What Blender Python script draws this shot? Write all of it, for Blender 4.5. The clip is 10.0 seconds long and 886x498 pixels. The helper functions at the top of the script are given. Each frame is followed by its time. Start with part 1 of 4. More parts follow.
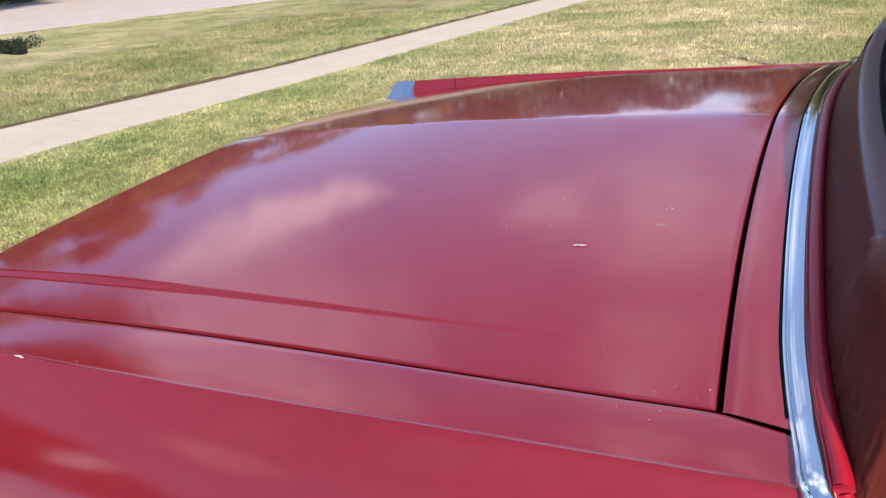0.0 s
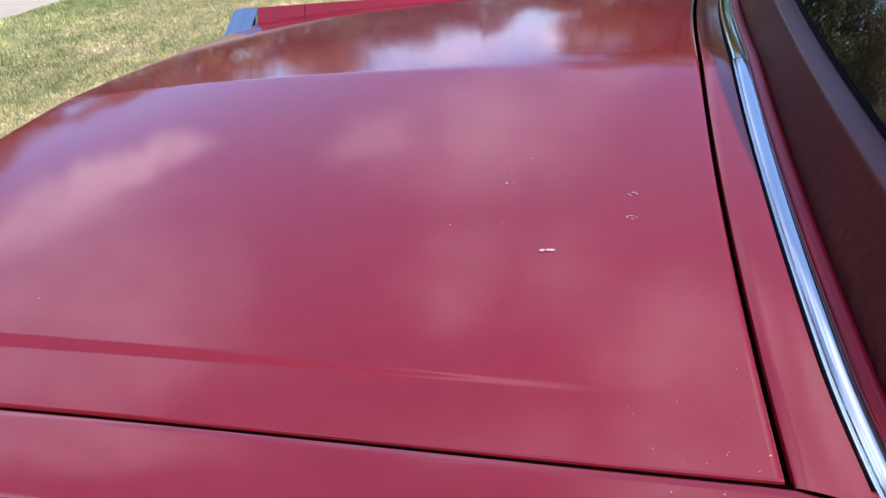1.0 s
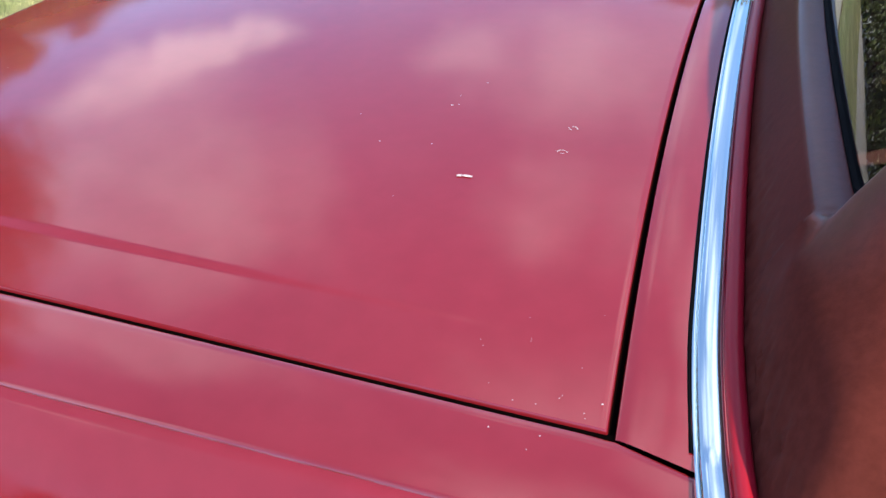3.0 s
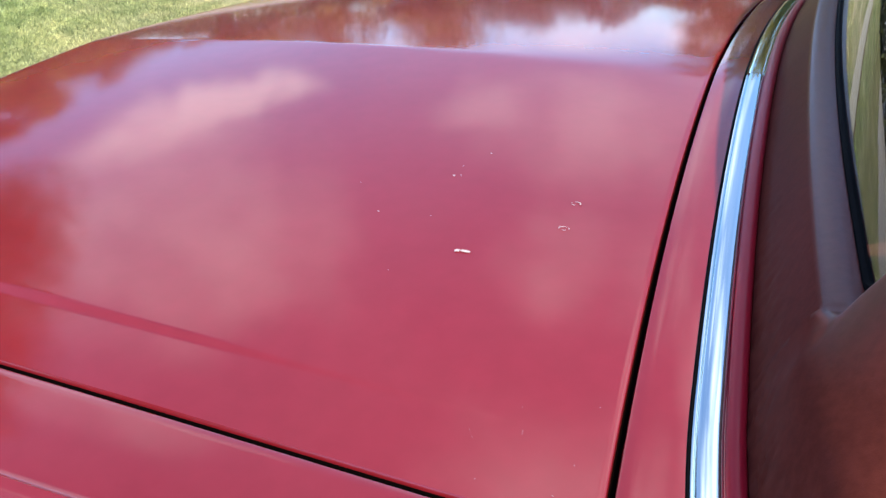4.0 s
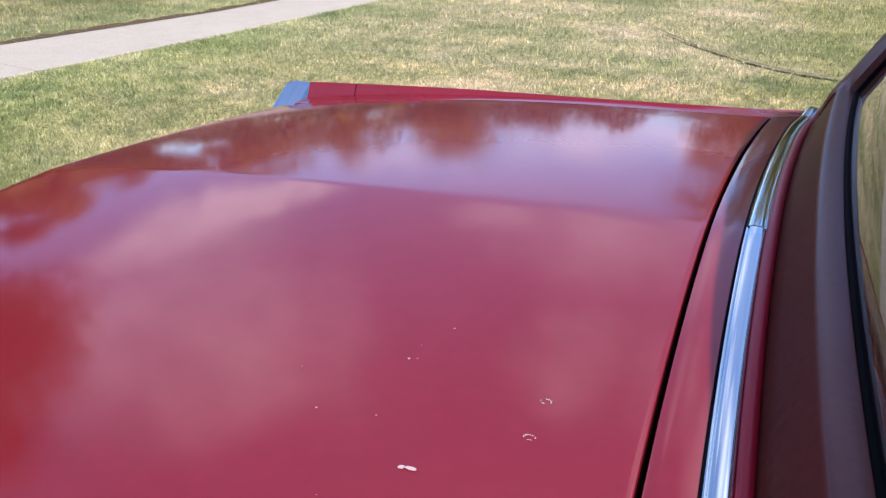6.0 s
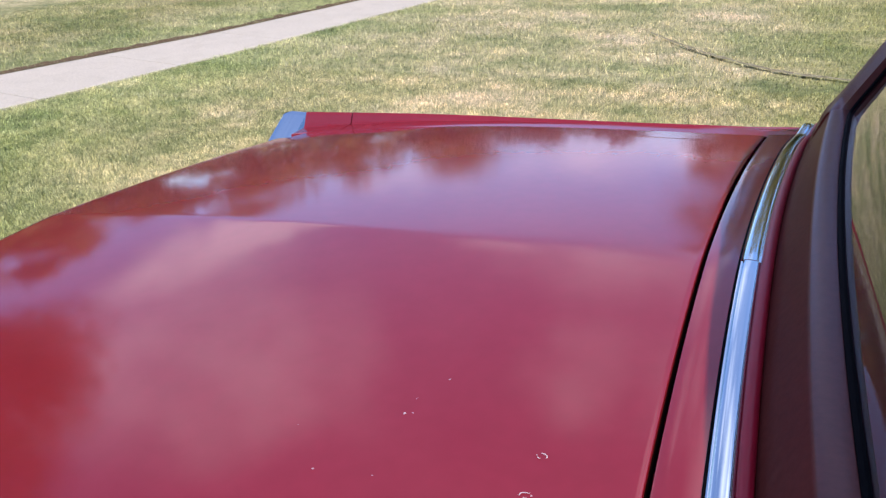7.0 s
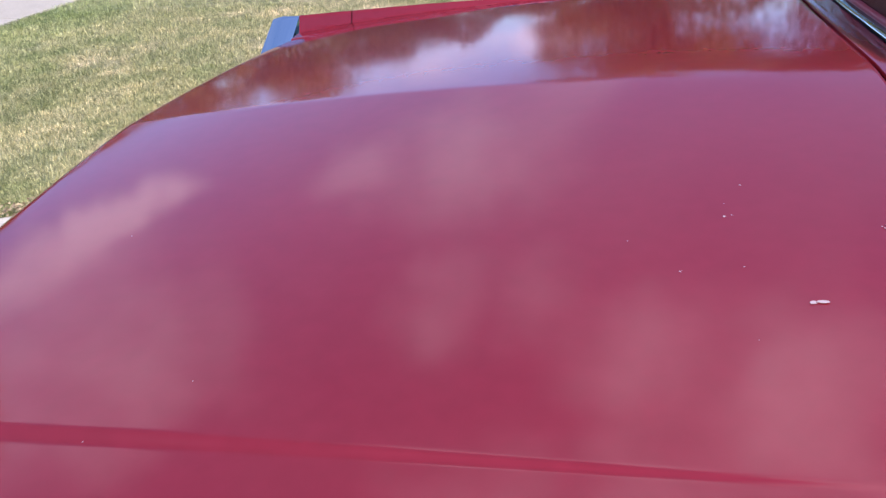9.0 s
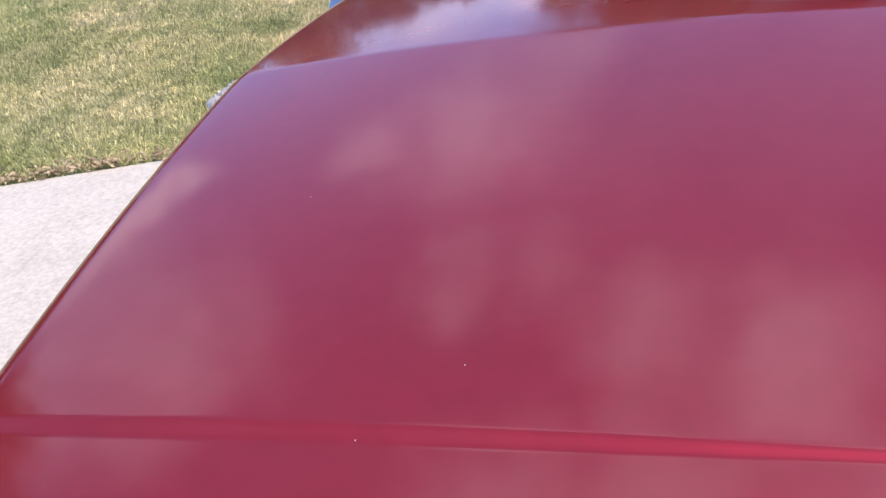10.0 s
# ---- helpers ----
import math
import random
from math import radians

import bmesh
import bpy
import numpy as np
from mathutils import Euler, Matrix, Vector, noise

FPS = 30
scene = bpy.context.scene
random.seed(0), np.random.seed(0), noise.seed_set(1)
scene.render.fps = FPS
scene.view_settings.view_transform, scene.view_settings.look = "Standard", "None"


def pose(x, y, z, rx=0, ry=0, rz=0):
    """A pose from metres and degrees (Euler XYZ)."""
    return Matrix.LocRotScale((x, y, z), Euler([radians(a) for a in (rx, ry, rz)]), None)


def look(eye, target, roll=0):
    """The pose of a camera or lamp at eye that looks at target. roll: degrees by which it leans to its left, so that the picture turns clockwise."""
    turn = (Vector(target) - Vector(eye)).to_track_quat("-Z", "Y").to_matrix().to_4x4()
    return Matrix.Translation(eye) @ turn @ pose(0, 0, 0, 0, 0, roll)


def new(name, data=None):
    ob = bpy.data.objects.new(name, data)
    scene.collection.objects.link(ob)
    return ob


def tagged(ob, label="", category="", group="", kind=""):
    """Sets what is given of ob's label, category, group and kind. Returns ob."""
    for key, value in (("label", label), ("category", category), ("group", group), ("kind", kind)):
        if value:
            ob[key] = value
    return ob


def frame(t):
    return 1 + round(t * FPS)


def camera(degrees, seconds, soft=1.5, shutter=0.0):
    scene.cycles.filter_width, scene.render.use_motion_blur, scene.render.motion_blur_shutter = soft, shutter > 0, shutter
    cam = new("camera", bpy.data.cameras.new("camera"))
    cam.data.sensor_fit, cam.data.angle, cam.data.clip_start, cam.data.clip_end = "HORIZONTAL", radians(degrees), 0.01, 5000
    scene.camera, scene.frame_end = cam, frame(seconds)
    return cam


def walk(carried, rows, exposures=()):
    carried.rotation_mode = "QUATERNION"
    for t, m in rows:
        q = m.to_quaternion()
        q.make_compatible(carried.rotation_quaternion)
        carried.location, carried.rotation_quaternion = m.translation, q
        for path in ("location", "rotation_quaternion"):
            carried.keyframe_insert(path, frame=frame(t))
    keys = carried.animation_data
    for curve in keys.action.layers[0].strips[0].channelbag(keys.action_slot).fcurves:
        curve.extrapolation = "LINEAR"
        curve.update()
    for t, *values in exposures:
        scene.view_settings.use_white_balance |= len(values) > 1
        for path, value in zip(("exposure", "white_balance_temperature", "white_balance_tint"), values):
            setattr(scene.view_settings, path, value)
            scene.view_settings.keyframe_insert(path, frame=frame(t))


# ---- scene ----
cam = camera(55.0, 10.0, soft=1.4)
PATH = [
    (0, (0.075, -1.331, 1.313), (-0.772, 0.337, 0.604), -5.2),
    (0.5, (-0.075, -1.276, 1.349), (-0.596, 0.491, 0.57), -4.2),
    (1, (-0.105, -1.187, 1.358), (-0.546, 0.518, 0.41), -4.2),
    (1.5, (-0.077, -1.086, 1.32), (-0.483, 0.525, 0.207), -2.9),
    (2, (-0.055, -1.099, 1.327), (-0.453, 0.513, 0.211), -2.1),
    (2.2, (-0.032, -1.121, 1.331), (-0.431, 0.492, 0.218), -1.7),
    (3.3, (0.047, -1.137, 1.343), (-0.597, 0.438, 0.292), -0.9),
    (3.5, (0.045, -1.136, 1.348), (-0.602, 0.464, 0.337), -0.5),
    (4, (0.044, -1.102, 1.345), (-0.607, 0.514, 0.363), -0.1),
    (4.5, (0.044, -1.053, 1.355), (-0.609, 0.559, 0.366), 0.4),
    (5, (0.03, -1.003, 1.355), (-0.633, 0.639, 0.424), 0.8),
    (5.5, (0.038, -0.972, 1.367), (-0.662, 0.708, 0.537), 0.5),
    (5.7, (0.038, -0.961, 1.371), (-0.665, 0.72, 0.545), 0.4),
    (6.8, (0.049, -0.932, 1.419), (-0.684, 0.752, 0.629), -2.1),
    (7, (0.048, -0.929, 1.42), (-0.681, 0.753, 0.62), -2.3),
    (7.5, (0.037, -0.93, 1.394), (-0.658, 0.759, 0.578), -3.8),
    (8, (-0.071, -1.04, 1.356), (-0.551, 0.705, 0.506), -3.6),
    (8.5, (-0.212, -1.104, 1.347), (-0.597, 0.614, 0.398), -4.2),
    (9, (-0.348, -1.081, 1.341), (-0.725, 0.64, 0.395), -5.0),
    (9.4, (-0.451, -1.016, 1.341), (-0.807, 0.69, 0.361), -5.6),
    (9.6, (-0.483, -0.997, 1.333), (-0.656, -0.166, 0.805), -6.2),
    (10, (-0.576, -1.029, 1.313), (-0.752, -0.193, 0.794), -6.0),
]
walk(cam, [(t, look(e, g, r)) for t, e, g, r in PATH], [(0, 0.20, 8200, 13), (0.7, 0.14, 7200, 15), (1.5, 0.50, 7100, 13), (3.4, 0.61, 7500, -2), (4.5, 0.63, 7500, 1), (5.5, 0.23, 7250, 14), (7, 0.17, 7100, 15), (8.5, 0.13, 6600, 18), (10, 0.07, 7150, 18)])

# ---- light ----
SUN_EL, SUN_DIR = 48.5, (0.82, -0.57)        # height above the horizon; where the sun stands, seen from the car
world = bpy.data.worlds.new("sky")
scene.world = world
world.use_nodes = True
wt = world.node_tree
wt.nodes.clear()


sky = wt.nodes.new("ShaderNodeTexSky")
sky.sky_type, sky.sun_disc = "NISHITA", False
sky.sun_elevation = radians(SUN_EL)
sky.sun_rotation = math.atan2(SUN_DIR[0], SUN_DIR[1])
sky.air_density, sky.dust_density, sky.ozone_density = 1.0, 0.0, 3.0


def wlink(value, socket):
    if isinstance(value, (int, float)):
        socket.default_value = value
    else:
        wt.links.new(value, socket)


def calc(how, *values):
    n = wt.nodes.new("ShaderNodeMath")
    n.operation = how
    for i, v in enumerate(values):
        wlink(v, n.inputs[i])
    return n.outputs[0]


def ramped(value, low, high, out_low=0.0, out_high=1.0):
    n = wt.nodes.new("ShaderNodeMapRange")
    n.interpolation_type = "SMOOTHSTEP"
    for i, v in enumerate((value, low, high, out_low, out_high)):
        wlink(v, n.inputs[i])
    return n.outputs[0]


def sky_noise(vector, scale, detail=5.0, rough=0.55, colour=False):
    n = wt.nodes.new("ShaderNodeTexNoise")
    n.inputs["Scale"].default_value, n.inputs["Detail"].default_value, n.inputs["Roughness"].default_value = scale, detail, rough
    wt.links.new(vector, n.inputs["Vector"])
    return n.outputs["Color" if colour else "Fac"]


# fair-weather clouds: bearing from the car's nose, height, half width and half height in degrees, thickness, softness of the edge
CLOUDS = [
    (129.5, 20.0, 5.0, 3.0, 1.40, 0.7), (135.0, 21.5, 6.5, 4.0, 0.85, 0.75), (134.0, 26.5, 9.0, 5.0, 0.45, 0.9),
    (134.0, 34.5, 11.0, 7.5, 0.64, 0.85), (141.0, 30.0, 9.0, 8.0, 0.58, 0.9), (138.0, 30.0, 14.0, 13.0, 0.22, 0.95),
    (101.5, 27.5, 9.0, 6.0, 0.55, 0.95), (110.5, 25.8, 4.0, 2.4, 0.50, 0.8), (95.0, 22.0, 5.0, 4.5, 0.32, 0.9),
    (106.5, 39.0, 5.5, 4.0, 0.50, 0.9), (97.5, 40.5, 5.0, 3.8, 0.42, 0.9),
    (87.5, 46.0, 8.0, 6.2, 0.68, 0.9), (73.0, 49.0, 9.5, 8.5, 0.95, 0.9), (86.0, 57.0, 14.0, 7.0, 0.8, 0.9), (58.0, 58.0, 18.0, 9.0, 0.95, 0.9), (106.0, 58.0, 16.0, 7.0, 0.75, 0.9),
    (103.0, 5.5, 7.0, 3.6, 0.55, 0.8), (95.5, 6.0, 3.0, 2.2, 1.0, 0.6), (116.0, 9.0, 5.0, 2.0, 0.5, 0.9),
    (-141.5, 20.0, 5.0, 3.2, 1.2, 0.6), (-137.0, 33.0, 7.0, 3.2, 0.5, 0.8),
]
coord = wt.nodes.new("ShaderNodeTexCoord")
ray = coord.outputs["Generated"]
warp = wt.nodes.new("ShaderNodeVectorMath")
warp.operation = "MULTIPLY_ADD"
wt.links.new(sky_noise(ray, 9.0, 6.0, 0.6, True), warp.inputs[0])
warp.inputs[1].default_value, warp.inputs[2].default_value = (0.15, 0.15, 0.15), (-0.075, -0.075, -0.075)
bent = wt.nodes.new("ShaderNodeVectorMath")
bent.operation = "ADD"
wt.links.new(ray, bent.inputs[0])
wt.links.new(warp.outputs[0], bent.inputs[1])
sep = wt.nodes.new("ShaderNodeSeparateXYZ")
wt.links.new(bent.outputs[0], sep.inputs[0])
height = calc("DEGREES", calc("ARCSINE", calc("MINIMUM", sep.outputs["Z"], 1.0)))


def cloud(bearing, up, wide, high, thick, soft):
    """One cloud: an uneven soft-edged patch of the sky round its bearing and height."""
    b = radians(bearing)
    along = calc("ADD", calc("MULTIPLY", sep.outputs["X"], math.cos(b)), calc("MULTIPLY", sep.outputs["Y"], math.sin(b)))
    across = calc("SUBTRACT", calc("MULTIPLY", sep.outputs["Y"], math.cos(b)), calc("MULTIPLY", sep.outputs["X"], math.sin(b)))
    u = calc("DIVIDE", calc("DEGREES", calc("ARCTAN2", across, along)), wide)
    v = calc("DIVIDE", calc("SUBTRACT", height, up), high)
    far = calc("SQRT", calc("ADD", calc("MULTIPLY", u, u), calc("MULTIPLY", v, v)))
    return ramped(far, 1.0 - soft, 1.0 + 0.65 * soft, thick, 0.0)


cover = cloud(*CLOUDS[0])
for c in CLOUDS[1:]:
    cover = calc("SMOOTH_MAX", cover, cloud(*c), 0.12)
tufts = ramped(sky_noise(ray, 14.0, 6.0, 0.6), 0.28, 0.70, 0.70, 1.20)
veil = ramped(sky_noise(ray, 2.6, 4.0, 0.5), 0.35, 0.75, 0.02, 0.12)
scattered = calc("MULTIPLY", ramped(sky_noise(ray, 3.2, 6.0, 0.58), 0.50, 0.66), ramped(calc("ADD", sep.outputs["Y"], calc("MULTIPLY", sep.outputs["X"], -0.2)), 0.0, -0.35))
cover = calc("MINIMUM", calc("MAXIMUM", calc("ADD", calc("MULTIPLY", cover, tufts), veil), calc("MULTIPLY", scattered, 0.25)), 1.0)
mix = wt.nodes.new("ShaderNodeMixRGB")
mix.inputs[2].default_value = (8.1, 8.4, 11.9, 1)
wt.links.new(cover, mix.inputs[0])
deep = wt.nodes.new("ShaderNodeMixRGB")
deep.blend_type = "MULTIPLY"
deep.inputs[0].default_value, deep.inputs[2].default_value = 1.0, (0.61, 0.99, 1.54, 1)
wt.links.new(sky.outputs[0], deep.inputs[1])
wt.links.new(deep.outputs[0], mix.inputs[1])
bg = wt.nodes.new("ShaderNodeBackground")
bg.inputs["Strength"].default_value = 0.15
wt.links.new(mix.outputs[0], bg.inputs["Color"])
wout = wt.nodes.new("ShaderNodeOutputWorld")
wt.links.new(bg.outputs[0], wout.inputs[0])

sun_data = bpy.data.lights.new("sun", "SUN")
sun_data.energy, sun_data.angle, sun_data.color = 4.2, radians(0.55), (1.0, 0.94, 0.84)
sun = new("sun", sun_data)
k = math.cos(radians(SUN_EL))
sun.matrix_world = look((SUN_DIR[0] * k * 50, SUN_DIR[1] * k * 50, math.sin(radians(SUN_EL)) * 50), (0, 0, 0))


# ---- materials ----
class Mat:
    """A node material with one Principled shader and short ways to add to it."""

    def __init__(self, name, colour=(0.5, 0.5, 0.5), rough=0.5, metal=0.0, **inputs):
        self.m = bpy.data.materials.new(name)
        self.m.use_nodes = True
        self.t = self.m.node_tree
        self.p = self.t.nodes["Principled BSDF"]
        self.p.inputs["Base Color"].default_value = (*colour, 1)
        self.p.inputs["Roughness"].default_value = rough
        self.p.inputs["Metallic"].default_value = metal
        for key, v in inputs.items():
            self.p.inputs[key.replace("_", " ")].default_value = v
        self.c = self.t.nodes.new("ShaderNodeTexCoord").outputs["Object"]

    def link(self, a, b):
        self.t.links.new(a, b)

    def noise(self, scale, detail=4.0, rough=0.55, stretch=None, distort=0.0):
        n = self.t.nodes.new("ShaderNodeTexNoise")
        n.inputs["Scale"].default_value, n.inputs["Detail"].default_value = scale, detail
        n.inputs["Roughness"].default_value, n.inputs["Distortion"].default_value = rough, distort
        if stretch:
            mp = self.t.nodes.new("ShaderNodeMapping")
            mp.inputs["Scale"].default_value = stretch
            self.link(self.c, mp.inputs[0])
            self.link(mp.outputs[0], n.inputs["Vector"])
        else:
            self.link(self.c, n.inputs["Vector"])
        return n.outputs["Fac"]

    def ramp(self, fac, *stops):
        r = self.t.nodes.new("ShaderNodeValToRGB")
        el = r.color_ramp.elements
        while len(el) < len(stops):
            el.new(0.5)
        for e, (pos, col) in zip(el, stops):
            e.position, e.color = pos, (*col, 1)
        self.link(fac, r.inputs[0])
        return r.outputs[0]

    def mixed(self, fac, a, b, how="MIX"):
        n = self.t.nodes.new("ShaderNodeMixRGB")
        n.blend_type = how
        for i, v in ((0, fac), (1, a), (2, b)):
            if isinstance(v, (int, float)):
                n.inputs[i].default_value = v
            elif isinstance(v, tuple):
                n.inputs[i].default_value = (*v, 1)
            else:
                self.link(v, n.inputs[i])
        return n.outputs[0]

    def scaled(self, fac, low, high):
        n = self.t.nodes.new("ShaderNodeMapRange")
        n.inputs["To Min"].default_value, n.inputs["To Max"].default_value = low, high
        self.link(fac, n.inputs["Value"])
        return n.outputs[0]

    def random(self):
        return self.t.nodes.new("ShaderNodeNewGeometry").outputs["Random Per Island"]

    def colour(self, out):
        self.link(out, self.p.inputs["Base Color"])
        return self

    def rough(self, out):
        self.link(out, self.p.inputs["Roughness"])
        return self

    def bump(self, fac, strength=0.3, depth=0.01, after=None):
        n = self.t.nodes.new("ShaderNodeBump")
        n.inputs["Strength"].default_value, n.inputs["Distance"].default_value = strength, depth
        self.link(fac, n.inputs["Height"])
        if after:
            self.link(after, n.inputs["Normal"])
        self.link(n.outputs[0], self.p.inputs["Normal"])
        return n.outputs[0]


def paint():
    a = Mat("red_paint", (0.3, 0.01, 0.03), 0.55, 0.45, Coat_Weight=1.0, Coat_Roughness=0.06, Coat_IOR=1.68, Specular_IOR_Level=0.06)
    fade = a.noise(2.2, 5)
    fine = a.noise(45, 3)
    c1 = a.ramp(fade, (0.3, (0.30, 0.013, 0.020)), (0.7, (0.35, 0.017, 0.026)))
    a.colour(a.mixed(0.12, c1, a.ramp(fine, (0.35, (0.21, 0.006, 0.016)), (0.7, (0.40, 0.02, 0.045)))))
    a.link(a.scaled(a.noise(5, 4), 0.055, 0.090), a.p.inputs["Coat Roughness"])
    return a.m


def vinyl():
    """Grained vinyl; the stretched roll under the window, marked in the mesh, is smoother and glossier."""
    a = Mat("burgundy_vinyl", (0.075, 0.016, 0.017), 0.4, 0.0)
    c = a.ramp(a.noise(6, 5), (0.3, (0.102, 0.0215, 0.0155)), (0.75, (0.146, 0.0300, 0.0215)))
    a.colour(a.mixed(0.25, c, a.ramp(a.noise(140, 4), (0.35, (0.060, 0.013, 0.010)), (0.65, (0.165, 0.036, 0.028)))))
    sleek = a.t.nodes.new("ShaderNodeAttribute")
    sleek.attribute_name = "sleek"
    a.link(a.scaled(sleek.outputs["Fac"], 0.025, 0.40), a.p.inputs["Specular IOR Level"])
    a.rough(a.scaled(sleek.outputs["Fac"], 0.40, 0.30))
    first = a.bump(a.noise(900, 2), 0.15, 0.0006)
    a.bump(a.noise(30, 4, 0.5), 0.05, 0.004, after=first)
    return a.m


def chrome_metal():
    a = Mat("chrome", (0.70, 0.84, 0.86), 0.07, 1.0)
    a.rough(a.scaled(a.noise(60, 4), 0.03, 0.09))
    return a.m


def glass_pane():
    a = Mat("window_glass", (0.66, 0.72, 0.66), 0.0, 0.0, IOR=1.5)
    a.p.inputs["Transmission Weight"].default_value = 1.0
    a.rough(a.scaled(a.noise(30, 3), 0.0, 0.02))
    return a.m


def concrete(name, tone, scale=1.0):
    a = Mat(name, tone, 0.9)
    lo, hi = tuple(v * 0.78 for v in tone), tuple(min(1, v * 1.15) for v in tone)
    c = a.ramp(a.noise(1.3 * scale, 8, 0.65), (0.3, lo), (0.7, hi))
    spots = a.ramp(a.noise(26 * scale, 6, 0.7), (0.30, tuple(v * 0.48 for v in tone)), (0.42, hi))
    c = a.mixed(0.5, c, spots)
    stain = a.ramp(a.noise(3.4 * scale, 7, 0.7, distort=1.0), (0.30, (0.80, 0.78, 0.75)), (0.50, (1.0, 1.0, 1.0)), (0.72, (1.08, 1.07, 1.06)))
    c = a.mixed(0.8, c, stain, "MULTIPLY")
    a.colour(a.mixed(0.5, c, a.ramp(a.noise(60, 5, 0.75), (0.34, tuple(v * 0.62 for v in tone)), (0.62, hi))))
    f = a.bump(a.noise(160, 3), 0.35, 0.004)
    a.bump(a.noise(7, 5), 0.25, 0.02, after=f)
    return a.m


def turf_colour(a):
    """Green, straw and worn patches of the lawn at three sizes, with faint mown streaks; greener by the pavement, dry in the middle."""
    hue = a.ramp(a.noise(0.8, 6, 0.66), (0.38, (0.30, 0.335, 0.15)), (0.50, (0.46, 0.44, 0.235)), (0.62, (0.60, 0.53, 0.345)))
    mid = a.ramp(a.noise(3.6, 6, 0.70, distort=0.8), (0.36, (0.70, 0.77, 0.68)), (0.50, (1.0, 1.0, 1.0)), (0.64, (1.25, 1.20, 1.20)))
    small = a.ramp(a.noise(17, 5, 0.7), (0.34, (0.62, 0.66, 0.60)), (0.66, (1.36, 1.33, 1.33)))
    streak = a.ramp(a.noise(1.0, 4, 0.6, stretch=(0.35, 2.2, 1)), (0.38, (0.86, 0.90, 0.86)), (0.62, (1.14, 1.12, 1.12)))
    sep_xy = a.t.nodes.new("ShaderNodeSeparateXYZ")
    a.link(a.c, sep_xy.inputs[0])
    over = a.t.nodes.new("ShaderNodeMapRange")
    over.inputs["From Min"].default_value, over.inputs["From Max"].default_value = -16.0, 4.0
    a.link(sep_xy.outputs["X"], over.inputs["Value"])
    wear = a.ramp(over.outputs[0], (0.0, (1.05, 1.05, 1.0)), (0.22, (1.05, 1.05, 1.0)), (0.42, (0.74, 0.73, 0.62)), (0.50, (0.86, 0.92, 0.82)), (0.56, (0.86, 0.95, 0.82)), (0.62, (1.04, 1.0, 1.02)), (0.73, (1.30, 1.18, 1.28)), (0.775, (1.16, 1.08, 1.10)), (0.81, (0.84, 0.85, 0.66)), (0.87, (0.74, 0.77, 0.56)), (1.0, (0.75, 0.78, 0.58)))
    by = a.t.nodes.new("ShaderNodeMapRange")
    by.inputs["From Min"].default_value, by.inputs["From Max"].default_value = 1.0, 5.0
    a.link(sep_xy.outputs["Y"], by.inputs["Value"])
    verge = a.ramp(by.outputs[0], (0.0, (0.70, 0.80, 0.64)), (0.22, (0.76, 0.86, 0.70)), (0.55, (1.0, 1.0, 1.0)))
    out = hue
    for layer in (mid, small, streak, wear, verge):
        out = a.mixed(1.0, out, layer, "MULTIPLY")
    return out


def lawn():
    a = Mat("dry_lawn", (0.2, 0.2, 0.06), 0.95)
    fine = a.ramp(a.noise(90, 5, 0.75), (0.36, (0.25, 0.26, 0.22)), (0.64, (1.3, 1.3, 1.3)))
    a.colour(a.mixed(1.0, turf_colour(a), fine, "MULTIPLY"))
    f = a.bump(a.noise(80, 4), 0.9, 0.02)
    a.bump(a.noise(9, 4), 0.5, 0.05, after=f)
    return a.m


def blades():
    a = Mat("grass_blade", (0.2, 0.22, 0.06), 0.6)
    r = a.ramp(a.random(), (0.0, (0.16, 0.22, 0.12)), (0.40, (0.75, 0.82, 0.70)), (0.8, (1.40, 1.38, 1.35)), (1.0, (2.4, 2.35, 2.35)))
    a.colour(a.mixed(1.0, turf_colour(a), r, "MULTIPLY"))
    return a.m


def leaf(name, dark, light):
    a = Mat(name, dark, 0.6)
    a.colour(a.ramp(a.random(), (0.0, dark), (1.0, light)))
    return a.m


def bark():
    a = Mat("bark", (0.12, 0.085, 0.06), 0.95)
    n = a.noise(14, 6, 0.7, stretch=(1, 1, 0.15))
    a.colour(a.ramp(n, (0.3, (0.05, 0.035, 0.025)), (0.7, (0.2, 0.15, 0.11))))
    a.bump(n, 0.8, 0.03)
    return a.m


def soil():
    a = Mat("dark_soil", (0.09, 0.06, 0.035), 1.0)
    a.colour(a.ramp(a.noise(40, 6, 0.7), (0.3, (0.045, 0.028, 0.014)), (0.7, (0.20, 0.13, 0.06))))
    a.bump(a.noise(50, 4), 0.8, 0.02)
    return a.m


RED, VINYL, CHROME, GLASS = paint(), vinyl(), chrome_metal(), glass_pane()
RUBBER = Mat("black_rubber", (0.003, 0.003, 0.004), 0.7, Specular_IOR_Level=0.04).m
# near-black without sheen: the shade inside the lid's gaps, put into colour
PIT = Mat("black_gap_shade", (0.0025, 0.0015, 0.0015), 1.0, Specular_IOR_Level=0.0).m
GUTTER = Mat("gap_shadow_steel", (0.012, 0.004, 0.005), 0.8).m
BEAD = Mat("dark_red_bead", (0.40, 0.010, 0.026), 0.32, Specular_IOR_Level=0.25).m
PEWTER = Mat("weathered_plated_metal", (0.66, 0.62, 0.56), 0.30, 0.55).m
TYRE = Mat("tyre_rubber", (0.025, 0.025, 0.026), 0.85).m
LENS = Mat("red_lens", (0.45, 0.01, 0.01), 0.12, 0.0, Coat_Weight=1.0).m
CLEAR = Mat("clear_lamp_lens", (0.75, 0.76, 0.78), 0.1, 0.0, Coat_Weight=1.0).m
BARE = Mat("bare_primer_chip", (0.58, 0.46, 0.47), 0.7).m
CABIN = Mat("dark_red_cloth", (0.06, 0.012, 0.015), 0.9).m
